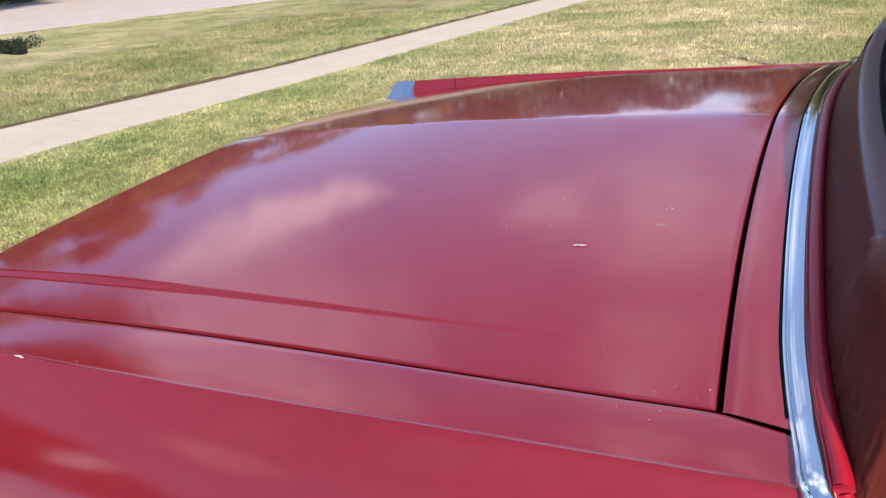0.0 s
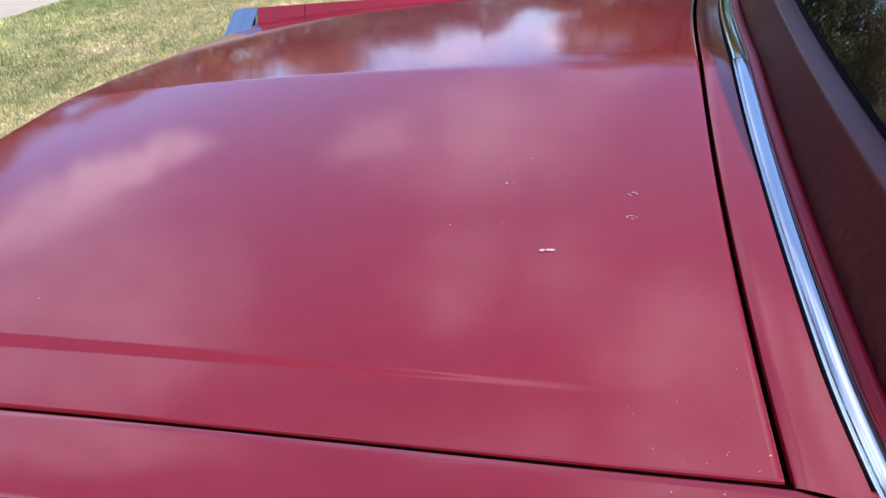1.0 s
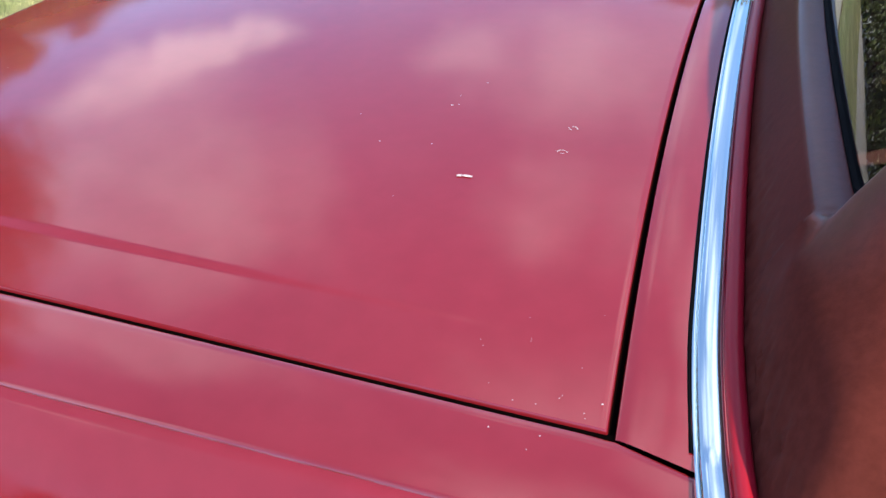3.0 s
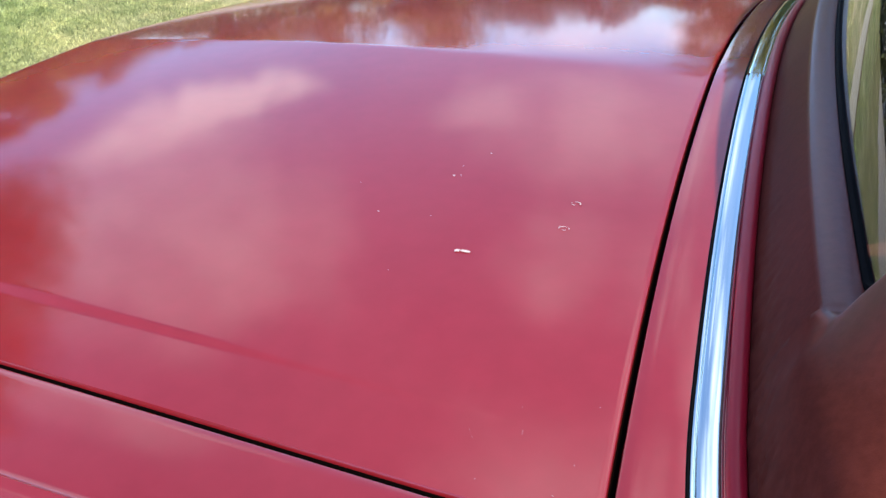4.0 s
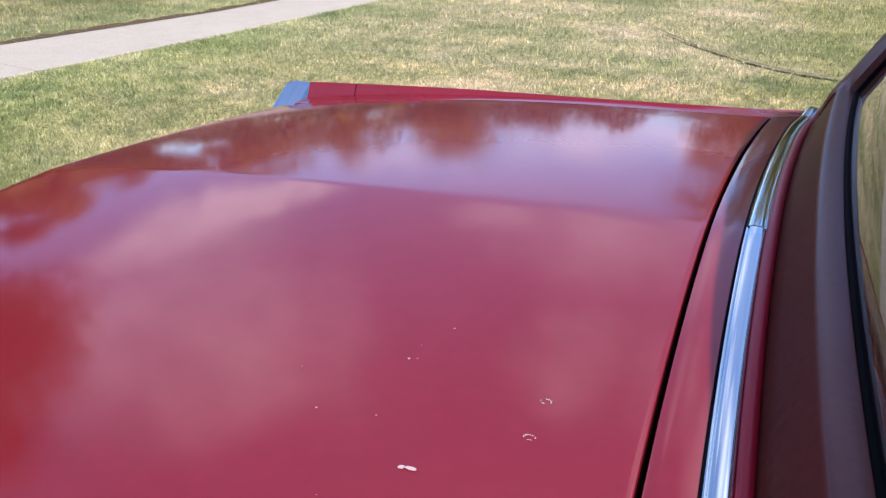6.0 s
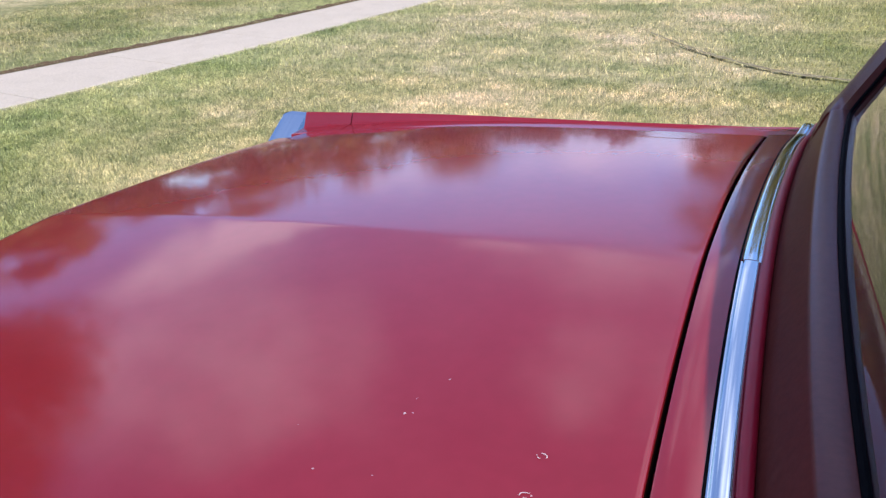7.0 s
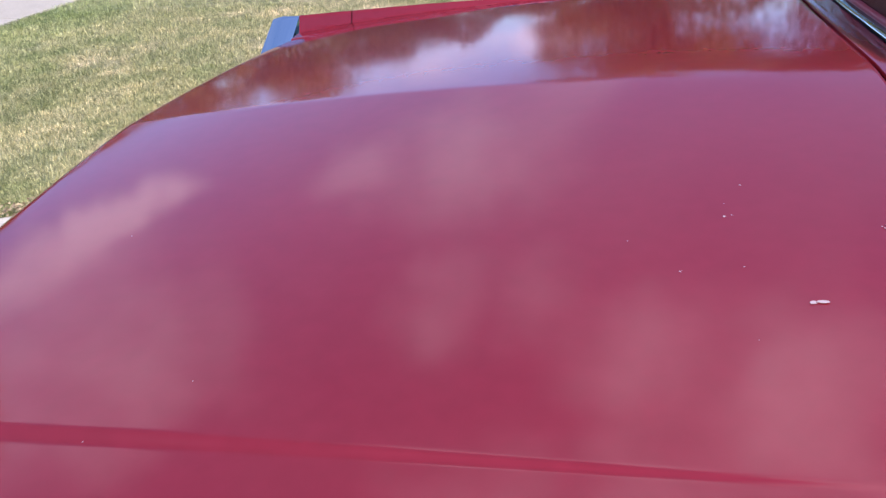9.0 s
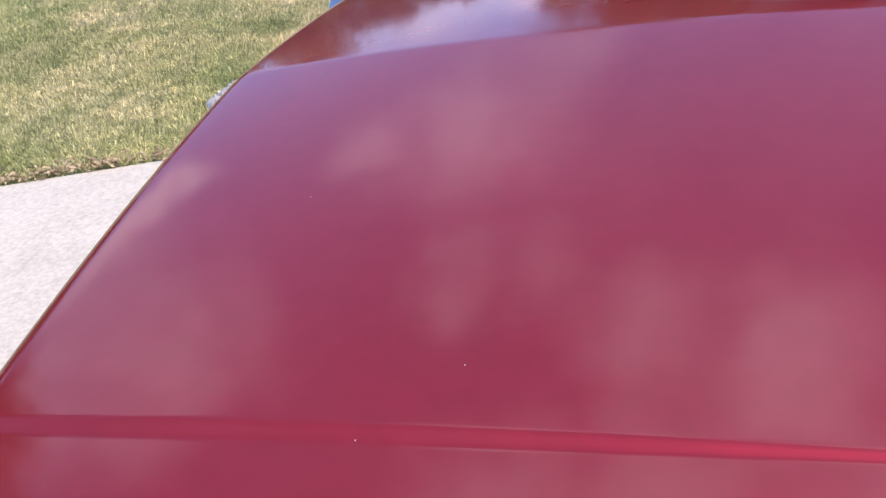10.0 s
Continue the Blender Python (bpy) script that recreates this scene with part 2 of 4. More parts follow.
DRIVE, WALKWAY, STREET = concrete("driveway_concrete", (0.655, 0.615, 0.52)), concrete("pavement_concrete", (0.53, 0.485, 0.395)), concrete("street_concrete", (0.52, 0.48, 0.46), 0.5)
LAWN, BLADE, BARK, SOIL = lawn(), blades(), bark(), soil()


# ---- mesh helpers ----
def mesh(name, verts, faces, mat, smooth=True):
    me = bpy.data.meshes.new(name)
    me.from_pydata([tuple(map(float, v)) for v in verts], [], faces)
    if smooth:
        me.polygons.foreach_set("use_smooth", [True] * len(me.polygons))
    me.materials.append(mat)
    me.update()
    if smooth:
        me.set_sharp_from_angle(angle=radians(38))
    return me


def part(name, geo, mat, parent, label="", smooth=True):
    ob = new(name, mesh(name, geo[0], geo[1], mat, smooth))
    ob.parent = parent
    if label:
        tagged(ob, label)
    return ob


def thing(name, label, category, group="", kind=""):
    return tagged(new(name), label, category, group, kind)


def grid(rows):
    """Rows of equally many points, joined by quads."""
    n = len(rows[0])
    verts = [p for r in rows for p in r]
    faces = [(i * n + j, i * n + j + 1, (i + 1) * n + j + 1, (i + 1) * n + j) for i in range(len(rows) - 1) for j in range(n - 1)]
    return verts, faces


def flipped(geo):
    return geo[0], [tuple(reversed(f)) for f in geo[1]]


def joined(*geos):
    verts, faces = [], []
    for v, f in geos:
        o = len(verts)
        verts += list(v)
        faces += [tuple(i + o for i in q) for q in f]
    return verts, faces


def curve(points, n):
    """A smooth row of n points through the given ones."""
    p = np.array(points, float)
    p = np.vstack([2 * p[0] - p[1], p, 2 * p[-1] - p[-2]])
    m = len(points) - 1
    out = []
    for s in np.linspace(0, m, n):
        i = min(int(s), m - 1)
        t = s - i
        a, b, c, d = p[i:i + 4]
        out.append(0.5 * (2 * b + (c - a) * t + (2 * a - 5 * b + 4 * c - d) * t * t + (3 * b - a - 3 * c + d) * t ** 3))
    return out


def sweep(path, profile, ups=None, closed=False):
    """A profile (across, up) carried along a path; up is world z unless given."""
    path = [np.array(p, float) for p in path]
    rows = []
    for i, p in enumerate(path):
        d = path[min(i + 1, len(path) - 1)] - path[max(i - 1, 0)]
        d /= np.linalg.norm(d)
        up = np.array(ups[i] if ups else (0, 0, 1.0), float)
        side = np.cross(d, up)
        side /= np.linalg.norm(side)
        up = np.cross(side, d)
        rows.append([tuple(p + side * a + up * b) for a, b in profile])
        if closed:
            rows[-1].append(rows[-1][0])
    return grid(rows)


def box(x0, x1, y0, y1, z0, z1, bevel=0.0):
    bm = bmesh.new()
    bmesh.ops.create_cube(bm, size=1)
    for v in bm.verts:
        v.co = Vector(((x0 + x1) / 2 + v.co.x * (x1 - x0), (y0 + y1) / 2 + v.co.y * (y1 - y0), (z0 + z1) / 2 + v.co.z * (z1 - z0)))
    if bevel:
        bmesh.ops.bevel(bm, geom=bm.edges[:], offset=bevel, segments=2, affect="EDGES", profile=0.5)
    bm.verts.index_update()
    geo = [tuple(v.co) for v in bm.verts], [tuple(v.index for v in f.verts) for f in bm.faces]
    bm.free()
    return geo


def lathe(profile, n=40, axis="y"):
    rows = []
    for i in range(n + 1):
        a = 2 * math.pi * i / n
        rows.append([(r * math.cos(a), h, r * math.sin(a)) for r, h in profile])
    return grid(rows)


def moved(geo, x=0, y=0, z=0, sx=1, sy=1, sz=1):
    f = geo[1] if sx * sy * sz > 0 else [tuple(reversed(q)) for q in geo[1]]
    return [(p[0] * sx + x, p[1] * sy + y, p[2] * sz + z) for p in geo[0]], f


def lerp(x, xs, ys):
    return float(np.interp(x, xs, ys))


def smooth(a, b, x):
    t = min(1.0, max(0.0, (x - a) / (b - a)))
    return t * t * (3 - 2 * t)


# ---- ground ----
def slab(name, outline, z, thick, mat, label, category):
    n = len(outline)
    v = [(x, y, z) for x, y in outline] + [(x, y, z - thick) for x, y in outline]
    f = [tuple(range(n))] + [(i, i + n, (i + 1) % n + n, (i + 1) % n) for i in range(n)]
    return tagged(new(name, mesh(name, v, f, mat, False)), label, category, kind="structure")


gx = [-400, -120, -40, -20, -12, -8, -6, -4, -2, 0, 2, 4, 8, 20, 60, 400]
gy = [-400, -100, -30, -10, -4, 0, 2, 4, 6, 8, 10, 14, 20, 40, 120, 400]
tagged(new("ground", mesh("ground", *grid([[(x, y, 0.0) for x in gx] for y in gy]), LAWN)), "dry patchy yellow-green mown lawn", "lawn", kind="structure")

# far edge of the drive, and the two edges of the pavement that runs along the street
DRIVE_EDGE = [(-9.0, 0.35), (-4.6, 0.93), (-2.75, 1.50), (-2.2, 1.70), (-1.0, 2.1), (0.5, 2.35), (5.0, 2.5), (12.0, 2.5)]
slab("driveway", [(x, -3.2) for x in (12.0, -9.0)] + DRIVE_EDGE, 0.012, 0.12, DRIVE, "pale sunlit weathered concrete driveway under the car", "driveway")
WALK_NEAR = [(-6.3, -12), (-5.75, 0.4), (-5.39, 2.6), (-4.87, 5.35), (-3.87, 12.26), (-1.3, 30.0)]
WALK_FAR = [(-7.4, -12), (-6.95, 0.4), (-6.49, 3.49), (-5.70, 6.46), (-4.78, 12.6), (-2.2, 30.0)]
pavement = tagged(new("pavement"), "narrow pale concrete pavement crossing the lawn", "pavement", kind="structure")


def walk_slab(y0, y1):
    """One cast slab of the pavement, with a worn rounded rim; its far end lies a little further on."""
    near_x = lambda y: lerp(y, [p[1] for p in WALK_NEAR], [p[0] for p in WALK_NEAR])
    far_x = lambda y: lerp(y, [p[1] for p in WALK_FAR], [p[0] for p in WALK_FAR])
    rows = []
    for y, drop in ((y0, 0.05), (y0, 0.004), (y0 + 0.008, 0.0), ((y0 + y1) / 2, 0.0), (y1 - 0.008, 0.0), (y1, 0.004), (y1, 0.05)):
        a, b = np.array((near_x(y), y)), np.array((far_x(y + 0.24), y + 0.24))
        rim = [(0.0, 0.05), (0.0, 0.004), (0.008, 0.0), (0.5, 0.0), (0.992, 0.0), (1.0, 0.004), (1.0, 0.05)]
        rows.append([(*(a + (b - a) * f), 0.016 - max(drop, d)) for f, d in rim])
    return grid(rows)


WALK_STEP = 1.32
for i in range(-10, 19):
    y = 5.0 + i * WALK_STEP
    part("slab", walk_slab(y + 0.004, y + WALK_STEP - 0.004), WALKWAY, pavement, smooth=False)
slab("road", [(-16.8, -40), (-16.8, 9.3), (-15.7, 10.9), (-12.4, 15.7), (-9.5, 21), (-7.0, 45), (-22, 45), (-27, 20), (-34, -40)], 0.010, 0.1, STREET, "pale grey concrete street beyond the lawn", "road")


def soil_edge():
    rng = random.Random(5)
    a, b = [], []
    for i in range(240):
        y = -2 + i * 0.085
        x = lerp(y, [p[1] for p in WALK_FAR], [p[0] for p in WALK_FAR])
        a.append((x + 0.015 - rng.random() * 0.02, y, 0.020))
        b.append((x - 0.06 - rng.random() * 0.09, y, 0.018 + rng.random() * 0.02))
    return grid([b, a])


tagged(new("lawn_edge", mesh("lawn_edge", *soil_edge(), SOIL)), "dark ragged soil edge of the lawn along the pavement", "lawn edge", kind="structure")


def grass_mesh(count, x0, x1, y0, y1, size, seed):
    rng = np.random.default_rng(seed)
    dx = np.array(DRIVE_EDGE)
    wn_, wf = np.array(WALK_NEAR), np.array(WALK_FAR)
    x, y = rng.uniform(x0, x1, count), rng.uniform(y0, y1, count)
    keep = (y > np.interp(x, dx[:, 0], dx[:, 1]) + 0.01) & ~((x > np.interp(y, wf[:, 1], wf[:, 0])) & (x < np.interp(y, wn_[:, 1], wn_[:, 0])))
    x, y = x[keep], y[keep]
    n = len(x)
    a, lean = rng.uniform(0, 2 * np.pi, n), rng.uniform(0.35, 1.15, n)
    h, w = size * rng.uniform(0.5, 1.3, n), size * rng.uniform(0.022, 0.045, n)
    b = rng.uniform(0, 2 * np.pi, n)
    v = np.zeros((n, 5, 3))
    for i, s in ((0, -1), (1, 1)):
        v[:, i] = np.stack([x + s * w * np.cos(a), y + s * w * np.sin(a), np.zeros(n)], 1)
    for i, s in ((2, 0.8), (3, -0.8)):
        v[:, i] = np.stack([x + s * w * np.cos(a) + 0.35 * h * lean * np.cos(b), y + s * w * np.sin(a) + 0.35 * h * lean * np.sin(b), h * 0.6], 1)
    v[:, 4] = np.stack([x + h * lean * np.cos(b), y + h * lean * np.sin(b), h * (1.05 - 0.55 * lean)], 1)
    base = (np.arange(n) * 5)[:, None]
    me = bpy.data.meshes.new("grass")
    quads, tris = base + np.array([0, 1, 2, 3]), base + np.array([3, 2, 4])
    me.vertices.add(n * 5)
    me.vertices.foreach_set("co", v.reshape(-1))
    loops = np.concatenate([quads, tris], 1).reshape(-1)
    me.loops.add(len(loops))
    me.loops.foreach_set("vertex_index", loops.astype(np.int32))
    me.polygons.add(2 * n)
    starts = np.stack([np.arange(n) * 7, np.arange(n) * 7 + 4], 1).reshape(-1)
    me.polygons.foreach_set("loop_start", starts.astype(np.int32))
    me.update(calc_edges=True)
    me.validate()
    me.materials.append(BLADE)
    return me


tagged(new("grass", grass_mesh(360000, -5.3, 1.5, 0.9, 5.2, 0.029, 1)), "short dry mown grass blades beside the driveway", "grass", kind="stuff")
tagged(new("grass", grass_mesh(210000, -4.6, -0.9, 1.0, 3.6, 0.020, 4)), "fine short grass blades close beside the driveway", "grass", kind="stuff")
tagged(new("grass", grass_mesh(190000, -9.5, 4.5, 5.2, 12.0, 0.042, 2)), "short dry mown grass blades further over the lawn", "grass", kind="stuff")
tagged(new("grass", grass_mesh(30000, -10.5, -5.3, -1.0, 5.2, 0.050, 3)), "short dry mown grass blades beyond the pavement", "grass", kind="stuff")


# ---- the car ----
car = thing("sedan", "dark red classic sedan with burgundy vinyl roof on the driveway", "car")

GAP_Y = lambda x: 0.742 + 0.012 * min(0, x)                     # lid's side gap, narrowing a little to the rear
GAP_X = lambda y: -0.030 + 0.030 * min(1.0, abs(y) / 0.74) ** 2.2     # lid's front gap


def profile(xs, zs, degree):
    """A smooth height line along the car."""
    c = np.polyfit(xs, zs, degree)
    return lambda x: float(np.polyval(c, x))


ZC = profile([-1.05, -1.0, -0.85, -0.68, -0.4, -0.15, 0.05], [0.945, 0.951, 0.969, 0.983, 0.998, 1.006, 1.009], 3)
ZE = profile([-1.05, -0.83, -0.64, -0.48, -0.23, 0.0], [0.888, 0.914, 0.928, 0.937, 0.944, 0.950], 3)


def near_lift(x):
    """The car sags a little to its left: the right rear stands higher."""
    return 0.0220 * abs(min(0.0, x)) ** 1.5


def deck_z(x, y):
    """Height of lid and deck: a centre ridge that fades forward, and a low step near each side."""
    half = GAP_Y(x)
    r = 0.003 + 0.035 * smooth(-0.5, 0.0, x)
    q = (math.sqrt(y * y + r * r) - r) / (math.sqrt(half * half + r * r) - r)
    k = 0.74 - 0.14 * smooth(-0.3, -1.0, x)
    step = 0.0055 * smooth(-0.05, -0.80, x)
    z = ZC(x) - (ZC(x) - ZE(x) - step) * (k * q + (1 - k) * q * q)
    twist = 0.009 * smooth(-0.35, -1.0, x) * y / 0.74 if y > 0 else near_lift(x) * y / 0.74
    crease = 0.668 + 0.010 * min(0, x) - (0.020 if y < 0 else 0.040) * x * x
    return z - twist - step * smooth(crease - 0.002, crease + 0.004 + 0.006 * smooth(-0.2, -0.8, x), abs(y))


def lid():
    us = np.concatenate([[-1, -0.9965, -0.990], np.linspace(-0.98, -0.935, 6)[:-1], np.linspace(-0.935, -0.845, 30)[:-1], np.linspace(-0.845, -0.03, 34)[:-1], np.linspace(-0.03, 0.03, 9)])
    us = list(us) + [-u for u in us[::-1] if u < -0.03 - 1e-9]
    rows = []
    for drop, inset in ((0.022, 0.0), (0.003, 0.0), (0.0008, 0.0008), (0.0, 0.003)):
        rows.append([(u, 0.0, drop, inset) for u in us])
    for v in [0.004, 0.010] + list(np.linspace(0.022, 1, 60)):
        rows.append([(u, v, 0.0, 0.003) for u in us])
    pts = []
    for row in rows:
        out = []
        for u, v, drop, inset in row:
            y0 = u * 0.735
            xf = GAP_X(y0) - 0.0024 - inset
            rear = -1.030 + 0.030 * (abs(y0) / 0.7) ** 2
            x = xf + (rear - xf) * v
            y = u * (GAP_Y(x) - 0.0032)
            out.append((x, y, deck_z(x, y) - drop))
        pts.append(out)
    last = pts[-1]
    before = pts[-2]
    for a in np.linspace(8, 96, 10):
        a = radians(a)
        out = []
        for p, q in zip(last, before):
            slope = (q[2] - p[2]) / (q[0] - p[0])
            r = 0.032
            out.append((p[0] - r * math.sin(a), p[1], p[2] - r * (1 - math.cos(a)) - slope * r * math.sin(a) * 0.8))
        pts.append(out)
    for d in (0.03, 0.07):
        pts.append([(p[0] + d * 0.12, p[1], p[2] - d) for p in pts[-1]])
    # side flanges
    for row in pts:
        for side in (0, -1):
            x, y, z = row[side]
            s = -1 if side == 0 else 1
            if side == 0:
                row.insert(0, (x, y + s * 0.0016, z - 0.0022))
                row.insert(0, (x, y + s * 0.0018, z - 0.022))
            else:
                row.append((x, y + s * 0.0016, z - 0.0022))
                row.append((x, y + s * 0.0018, z - 0.022))
    return flipped(grid(pts))


trunk_lid = part("trunk_lid", lid(), RED, car, "dark red glossy trunk lid with small bare paint chips")

# dark channel under the lid's gaps; its black colour gives their shade
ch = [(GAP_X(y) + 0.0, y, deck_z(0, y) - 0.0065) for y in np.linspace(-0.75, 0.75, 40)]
part("lid_channel", sweep(ch, [(-0.0026, -0.012), (-0.0026, 0.0), (0.0026, 0.0), (0.0026, -0.012)]), PIT, car, "black strip for the shade in the lid's front gap")
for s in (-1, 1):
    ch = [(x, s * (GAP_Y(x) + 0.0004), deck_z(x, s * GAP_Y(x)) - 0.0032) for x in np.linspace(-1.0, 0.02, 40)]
    part("lid_channel", sweep(ch, [(-0.0032, -0.012), (-0.0032, 0.0), (0.0032, 0.0), (0.0032, -0.012)]), PIT, car, "black strip for the shade in the lid's side gap")

# centre line of the bright moulding at the foot of the vinyl roof
def mould_x(y):
    return 0.021 + 0.061 * y * y + 0.010 * smooth(0.62, 0.86, y)


def foot_z(y):
    """Height of the body under the moulding."""
    return deck_z(0.01, y) if y < 0.72 else lerp(y, [0.72, 0.745, 0.80, 0.822, 0.835, 0.85, 0.875], [deck_z(0.01, 0.72), 0.9505, 0.9520, 0.9512, 0.9450, 0.930, 0.902])


def moulding_path(s):
    pts = [(mould_x(y), s * y, foot_z(y) + 0.001) for y in np.linspace(0, 0.82, 34)]
    x0, y0 = mould_x(0.82), 0.82
    for a in np.linspace(15, 90, 7):
        a = radians(a)
        y = y0 + 0.050 * math.sin(a)
        pts.append((x0 + 0.012 * math.sin(a) + 0.085 * (1 - math.cos(a)), s * y, foot_z(y) + 0.002))
    x1, y1, z1 = pts[-1]
    for x in np.linspace(x1 + 0.08, 1.0, 14):
        pts.append((x, y1 + s * 0.004, z1 + 0.001))
    return pts


MOULD = moulding_path(1)


DECK_RISE = 0.095        # the panel before the window tips up towards the moulding


def deck_panel():
    rows = []
    for drop, fwd in ((0.022, 0.0), (0.003, 0.0), (0.0008, 0.0008), (0, 0.003), (0, 0.012), (0, 0.03), (0.005, 0.05), (0.012, 0.08)):
        rows.append([(GAP_X(u * 0.741) + 0.0022 + fwd + (0.05 * u * u if fwd > 0.02 else 0), u * (0.7446 + 0.27 * min(0.09, max(0.0, GAP_X(u * 0.741) + 0.0022 + fwd + (0.05 * u * u if fwd > 0.02 else 0)))), deck_z(GAP_X(u * 0.741), u * 0.741) - drop + DECK_RISE * max(0.0, min(fwd, 0.03) - 0.003)) for u in np.linspace(-1, 1, 61)])
    return grid(rows)


part("deck_panel", deck_panel(), RED, car, "narrow red panel between lid and rear window")


# quarter panels, doors and front fenders share one section
RIDGE_Z = profile([-1.15, -0.95, -0.7, -0.43, -0.19, 0.1], [0.906, 0.914, 0.925, 0.937, 0.946, 0.951], 2)


def ridge(x):
    z = RIDGE_Z(x) if x < 0.1 else lerp(x, [0.1, 2.0, 4.25], [RIDGE_Z(0.1), 0.945, 0.90])
    return lerp(x, [-1.15, -0.95, -0.6, -0.2, 0.3, 2.0, 4.25], [0.812, 0.816, 0.822, 0.824, 0.83, 0.85, 0.82]), z


AXLES, HUB = (0.05, 3.12), 0.335


def sill(x):
    z = 0.24
    for a in AXLES:
        d = abs(x - a)
        if d < 0.40:
            z = max(z, HUB + math.sqrt(0.40 ** 2 - d * d) * 0.92)
    return z


def side_section(x, inner=True, finned=True):
    ry, rz = ridge(x)
    ry += 0.0 if finned else 0.008 * smooth(0.05, -0.5, x)
    rz -= 0.006 * smooth(-0.8, -0.25, x) * (1 - 0.5 * smooth(-0.05, 0.08, x)) if finned and x < 0.5 else 0.0
    gy, gz = GAP_Y(min(x, 0)) + 0.0036 + 0.27 * min(0.09, max(0.0, x)), ZE(max(-1.08, min(x, 0.0))) - (0.012 * smooth(0.10, -0.15, x) if finned else 0.0)
    pts = []
    if inner:
        pts += [(gy, gz - 0.024), (gy, gz - 0.003), (gy + 0.0009, gz - 0.0008), (gy + 0.003, gz)]
        fin = smooth(0.08, -0.20, x) if finned else 0.0        # towards the rear the panel rises steeply into a fin
        for f in (0.12, 0.25, 0.38, 0.5, 0.6, 0.68, 0.76, 0.84, 0.88, 0.92, 0.96, 1.0):
            y = gy + (ry - 0.006 - gy) * f
            low_z = gz + (rz - 0.002 - gz) * (0.25 * f + 0.75 * f ** 3)
            pts.append((y, low_z + fin * (max(gz, rz - 0.002 - (ry - 0.006 - y) * 2.0) - low_z)))
    pts += [(ry - 0.002, rz), (ry + 0.002, rz - 0.0012), (ry + 0.006, rz - 0.005)]
    lo = sill(x)
    body = curve([(0.010, -0.009), (0.045, -0.045), (0.080, -0.095), (0.110, -0.17), (0.128, -0.27), (0.120, -0.42), (0.095, -0.56), (0.060, -0.70)], 26)
    for dy, dz in body:
        pts.append((ry + dy, max(rz + dz, lo)))
    pts.append((ry + 0.03, max(rz - 0.71, lo - 0.01)))
    return pts


def side_panel(x0, x1, s, inner=True, n=40):
    xs = np.linspace(x0, x1, n)
    rows = [[(x, s * y, z + (near_lift(x) * smooth(0.35, 0.85, z) if s < 0 else 0.0)) for y, z in side_section(x, inner, s > 0)] for x in xs]
    return grid(rows) if s < 0 else flipped(grid(rows))


for s in (-1, 1):
    part("quarter_panel", side_panel(-0.9245, 0.953, s, n=90), RED, car, "red rear quarter panel with a sharp upper ridge")
    part("fin_filler", side_panel(-1.052, -0.927, s, n=14), RED, car, "red filler panel before the chrome fin end")
    door = part("door", side_panel(0.960, 2.30, s, n=30), RED, car)
    part("door_handle", box(1.05, 1.22, s * 0.955 - 0.02, s * 0.955 + 0.02, 0.78, 0.80, 0.006), CHROME, door, "chrome door handle")
    part("front_fender", side_panel(2.307, 4.22, s, n=60), RED, car)

# chrome fin ends with the tail lamps
for s in (-1, 1):
    rows = []
    for x, shrink in ((-1.055, 0.001), (-1.095, 0.000), (-1.120, 0.006), (-1.126, 0.014)):
        sec = [p for p in side_section(-1.055)][1:]
        low = [(y, z if y > 0.812 else 0.906 - (0.812 - y) * 0.95) for y, z in sec if z > 0.50]
        rows.append([(x - 0.30 * (0.906 - max(z, 0.72)) * (0.75 if x > -1.07 else 1.0), s * (0.83 + (y - 0.83) * (1 - shrink * 4)), z - shrink + (near_lift(-1.05) if s < 0 else 0.0)) for y, z in low])
    cap = part("tail_lamp_bezel", grid(rows) if s > 0 else flipped(grid(rows)), CHROME, car, "bright chrome end cap on the fin")
    part("lamp_lens", box(-1.195, -1.14, s * 0.84 - 0.05, s * 0.84 + 0.05, 0.55, 0.74, 0.015), LENS, cap, "red tail lamp lens")
    part("bezel_back", box(-1.165, -1.07, s * 0.835 - 0.065, s * 0.835 + 0.07, 0.52, 0.79, 0.012), CHROME, cap)

# rear, front and underside
part("rear_panel", grid([[(-1.062 + 0.10 * f, y, 0.86 - 0.40 * f - 0.05 * (abs(y) / 0.76) ** 2 * (1 - f)) for y in np.linspace(-0.76, 0.76, 21)] for f in (0.05, 0.5, 1.0)]), RED, car)
bumper_path = [(-0.55, -0.97, 0.47), (-0.9, -0.975, 0.47), (-1.14, -0.95, 0.47), (-1.235, -0.85, 0.47), (-1.27, -0.5, 0.47), (-1.28, 0, 0.47), (-1.27, 0.5, 0.47), (-1.235, 0.85, 0.47), (-1.14, 0.95, 0.47), (-0.9, 0.975, 0.47), (-0.55, 0.97, 0.47)]
prof = [(-0.02, -0.09), (0.02, -0.08), (0.035, -0.03), (0.035, 0.03), (0.02, 0.07), (-0.03, 0.085)]
part("rear_bumper", sweep(curve(bumper_path, 60), [(-a, b) for a, b in prof]), CHROME, car, "chrome rear bumper")
part("front_bumper", sweep([(3.14 - p[0], p[1], p[2]) for p in curve(bumper_path, 60)], prof), CHROME, car, "chrome front bumper")
part("underbody", box(-1.0, 4.1, -0.78, 0.78, 0.22, 0.5, 0.03), GUTTER, car)
hood_rows = [[(x, y, lerp(x, [2.2, 3.4, 4.15, 4.22], [0.99, 0.955, 0.90, 0.86]) - 0.045 * (y / 0.74) ** 2) for y in np.linspace(-0.742, 0.742, 31)] for x in np.linspace(2.25, 4.22, 24)]
part("hood", grid(hood_rows), RED, car, "dark red hood")
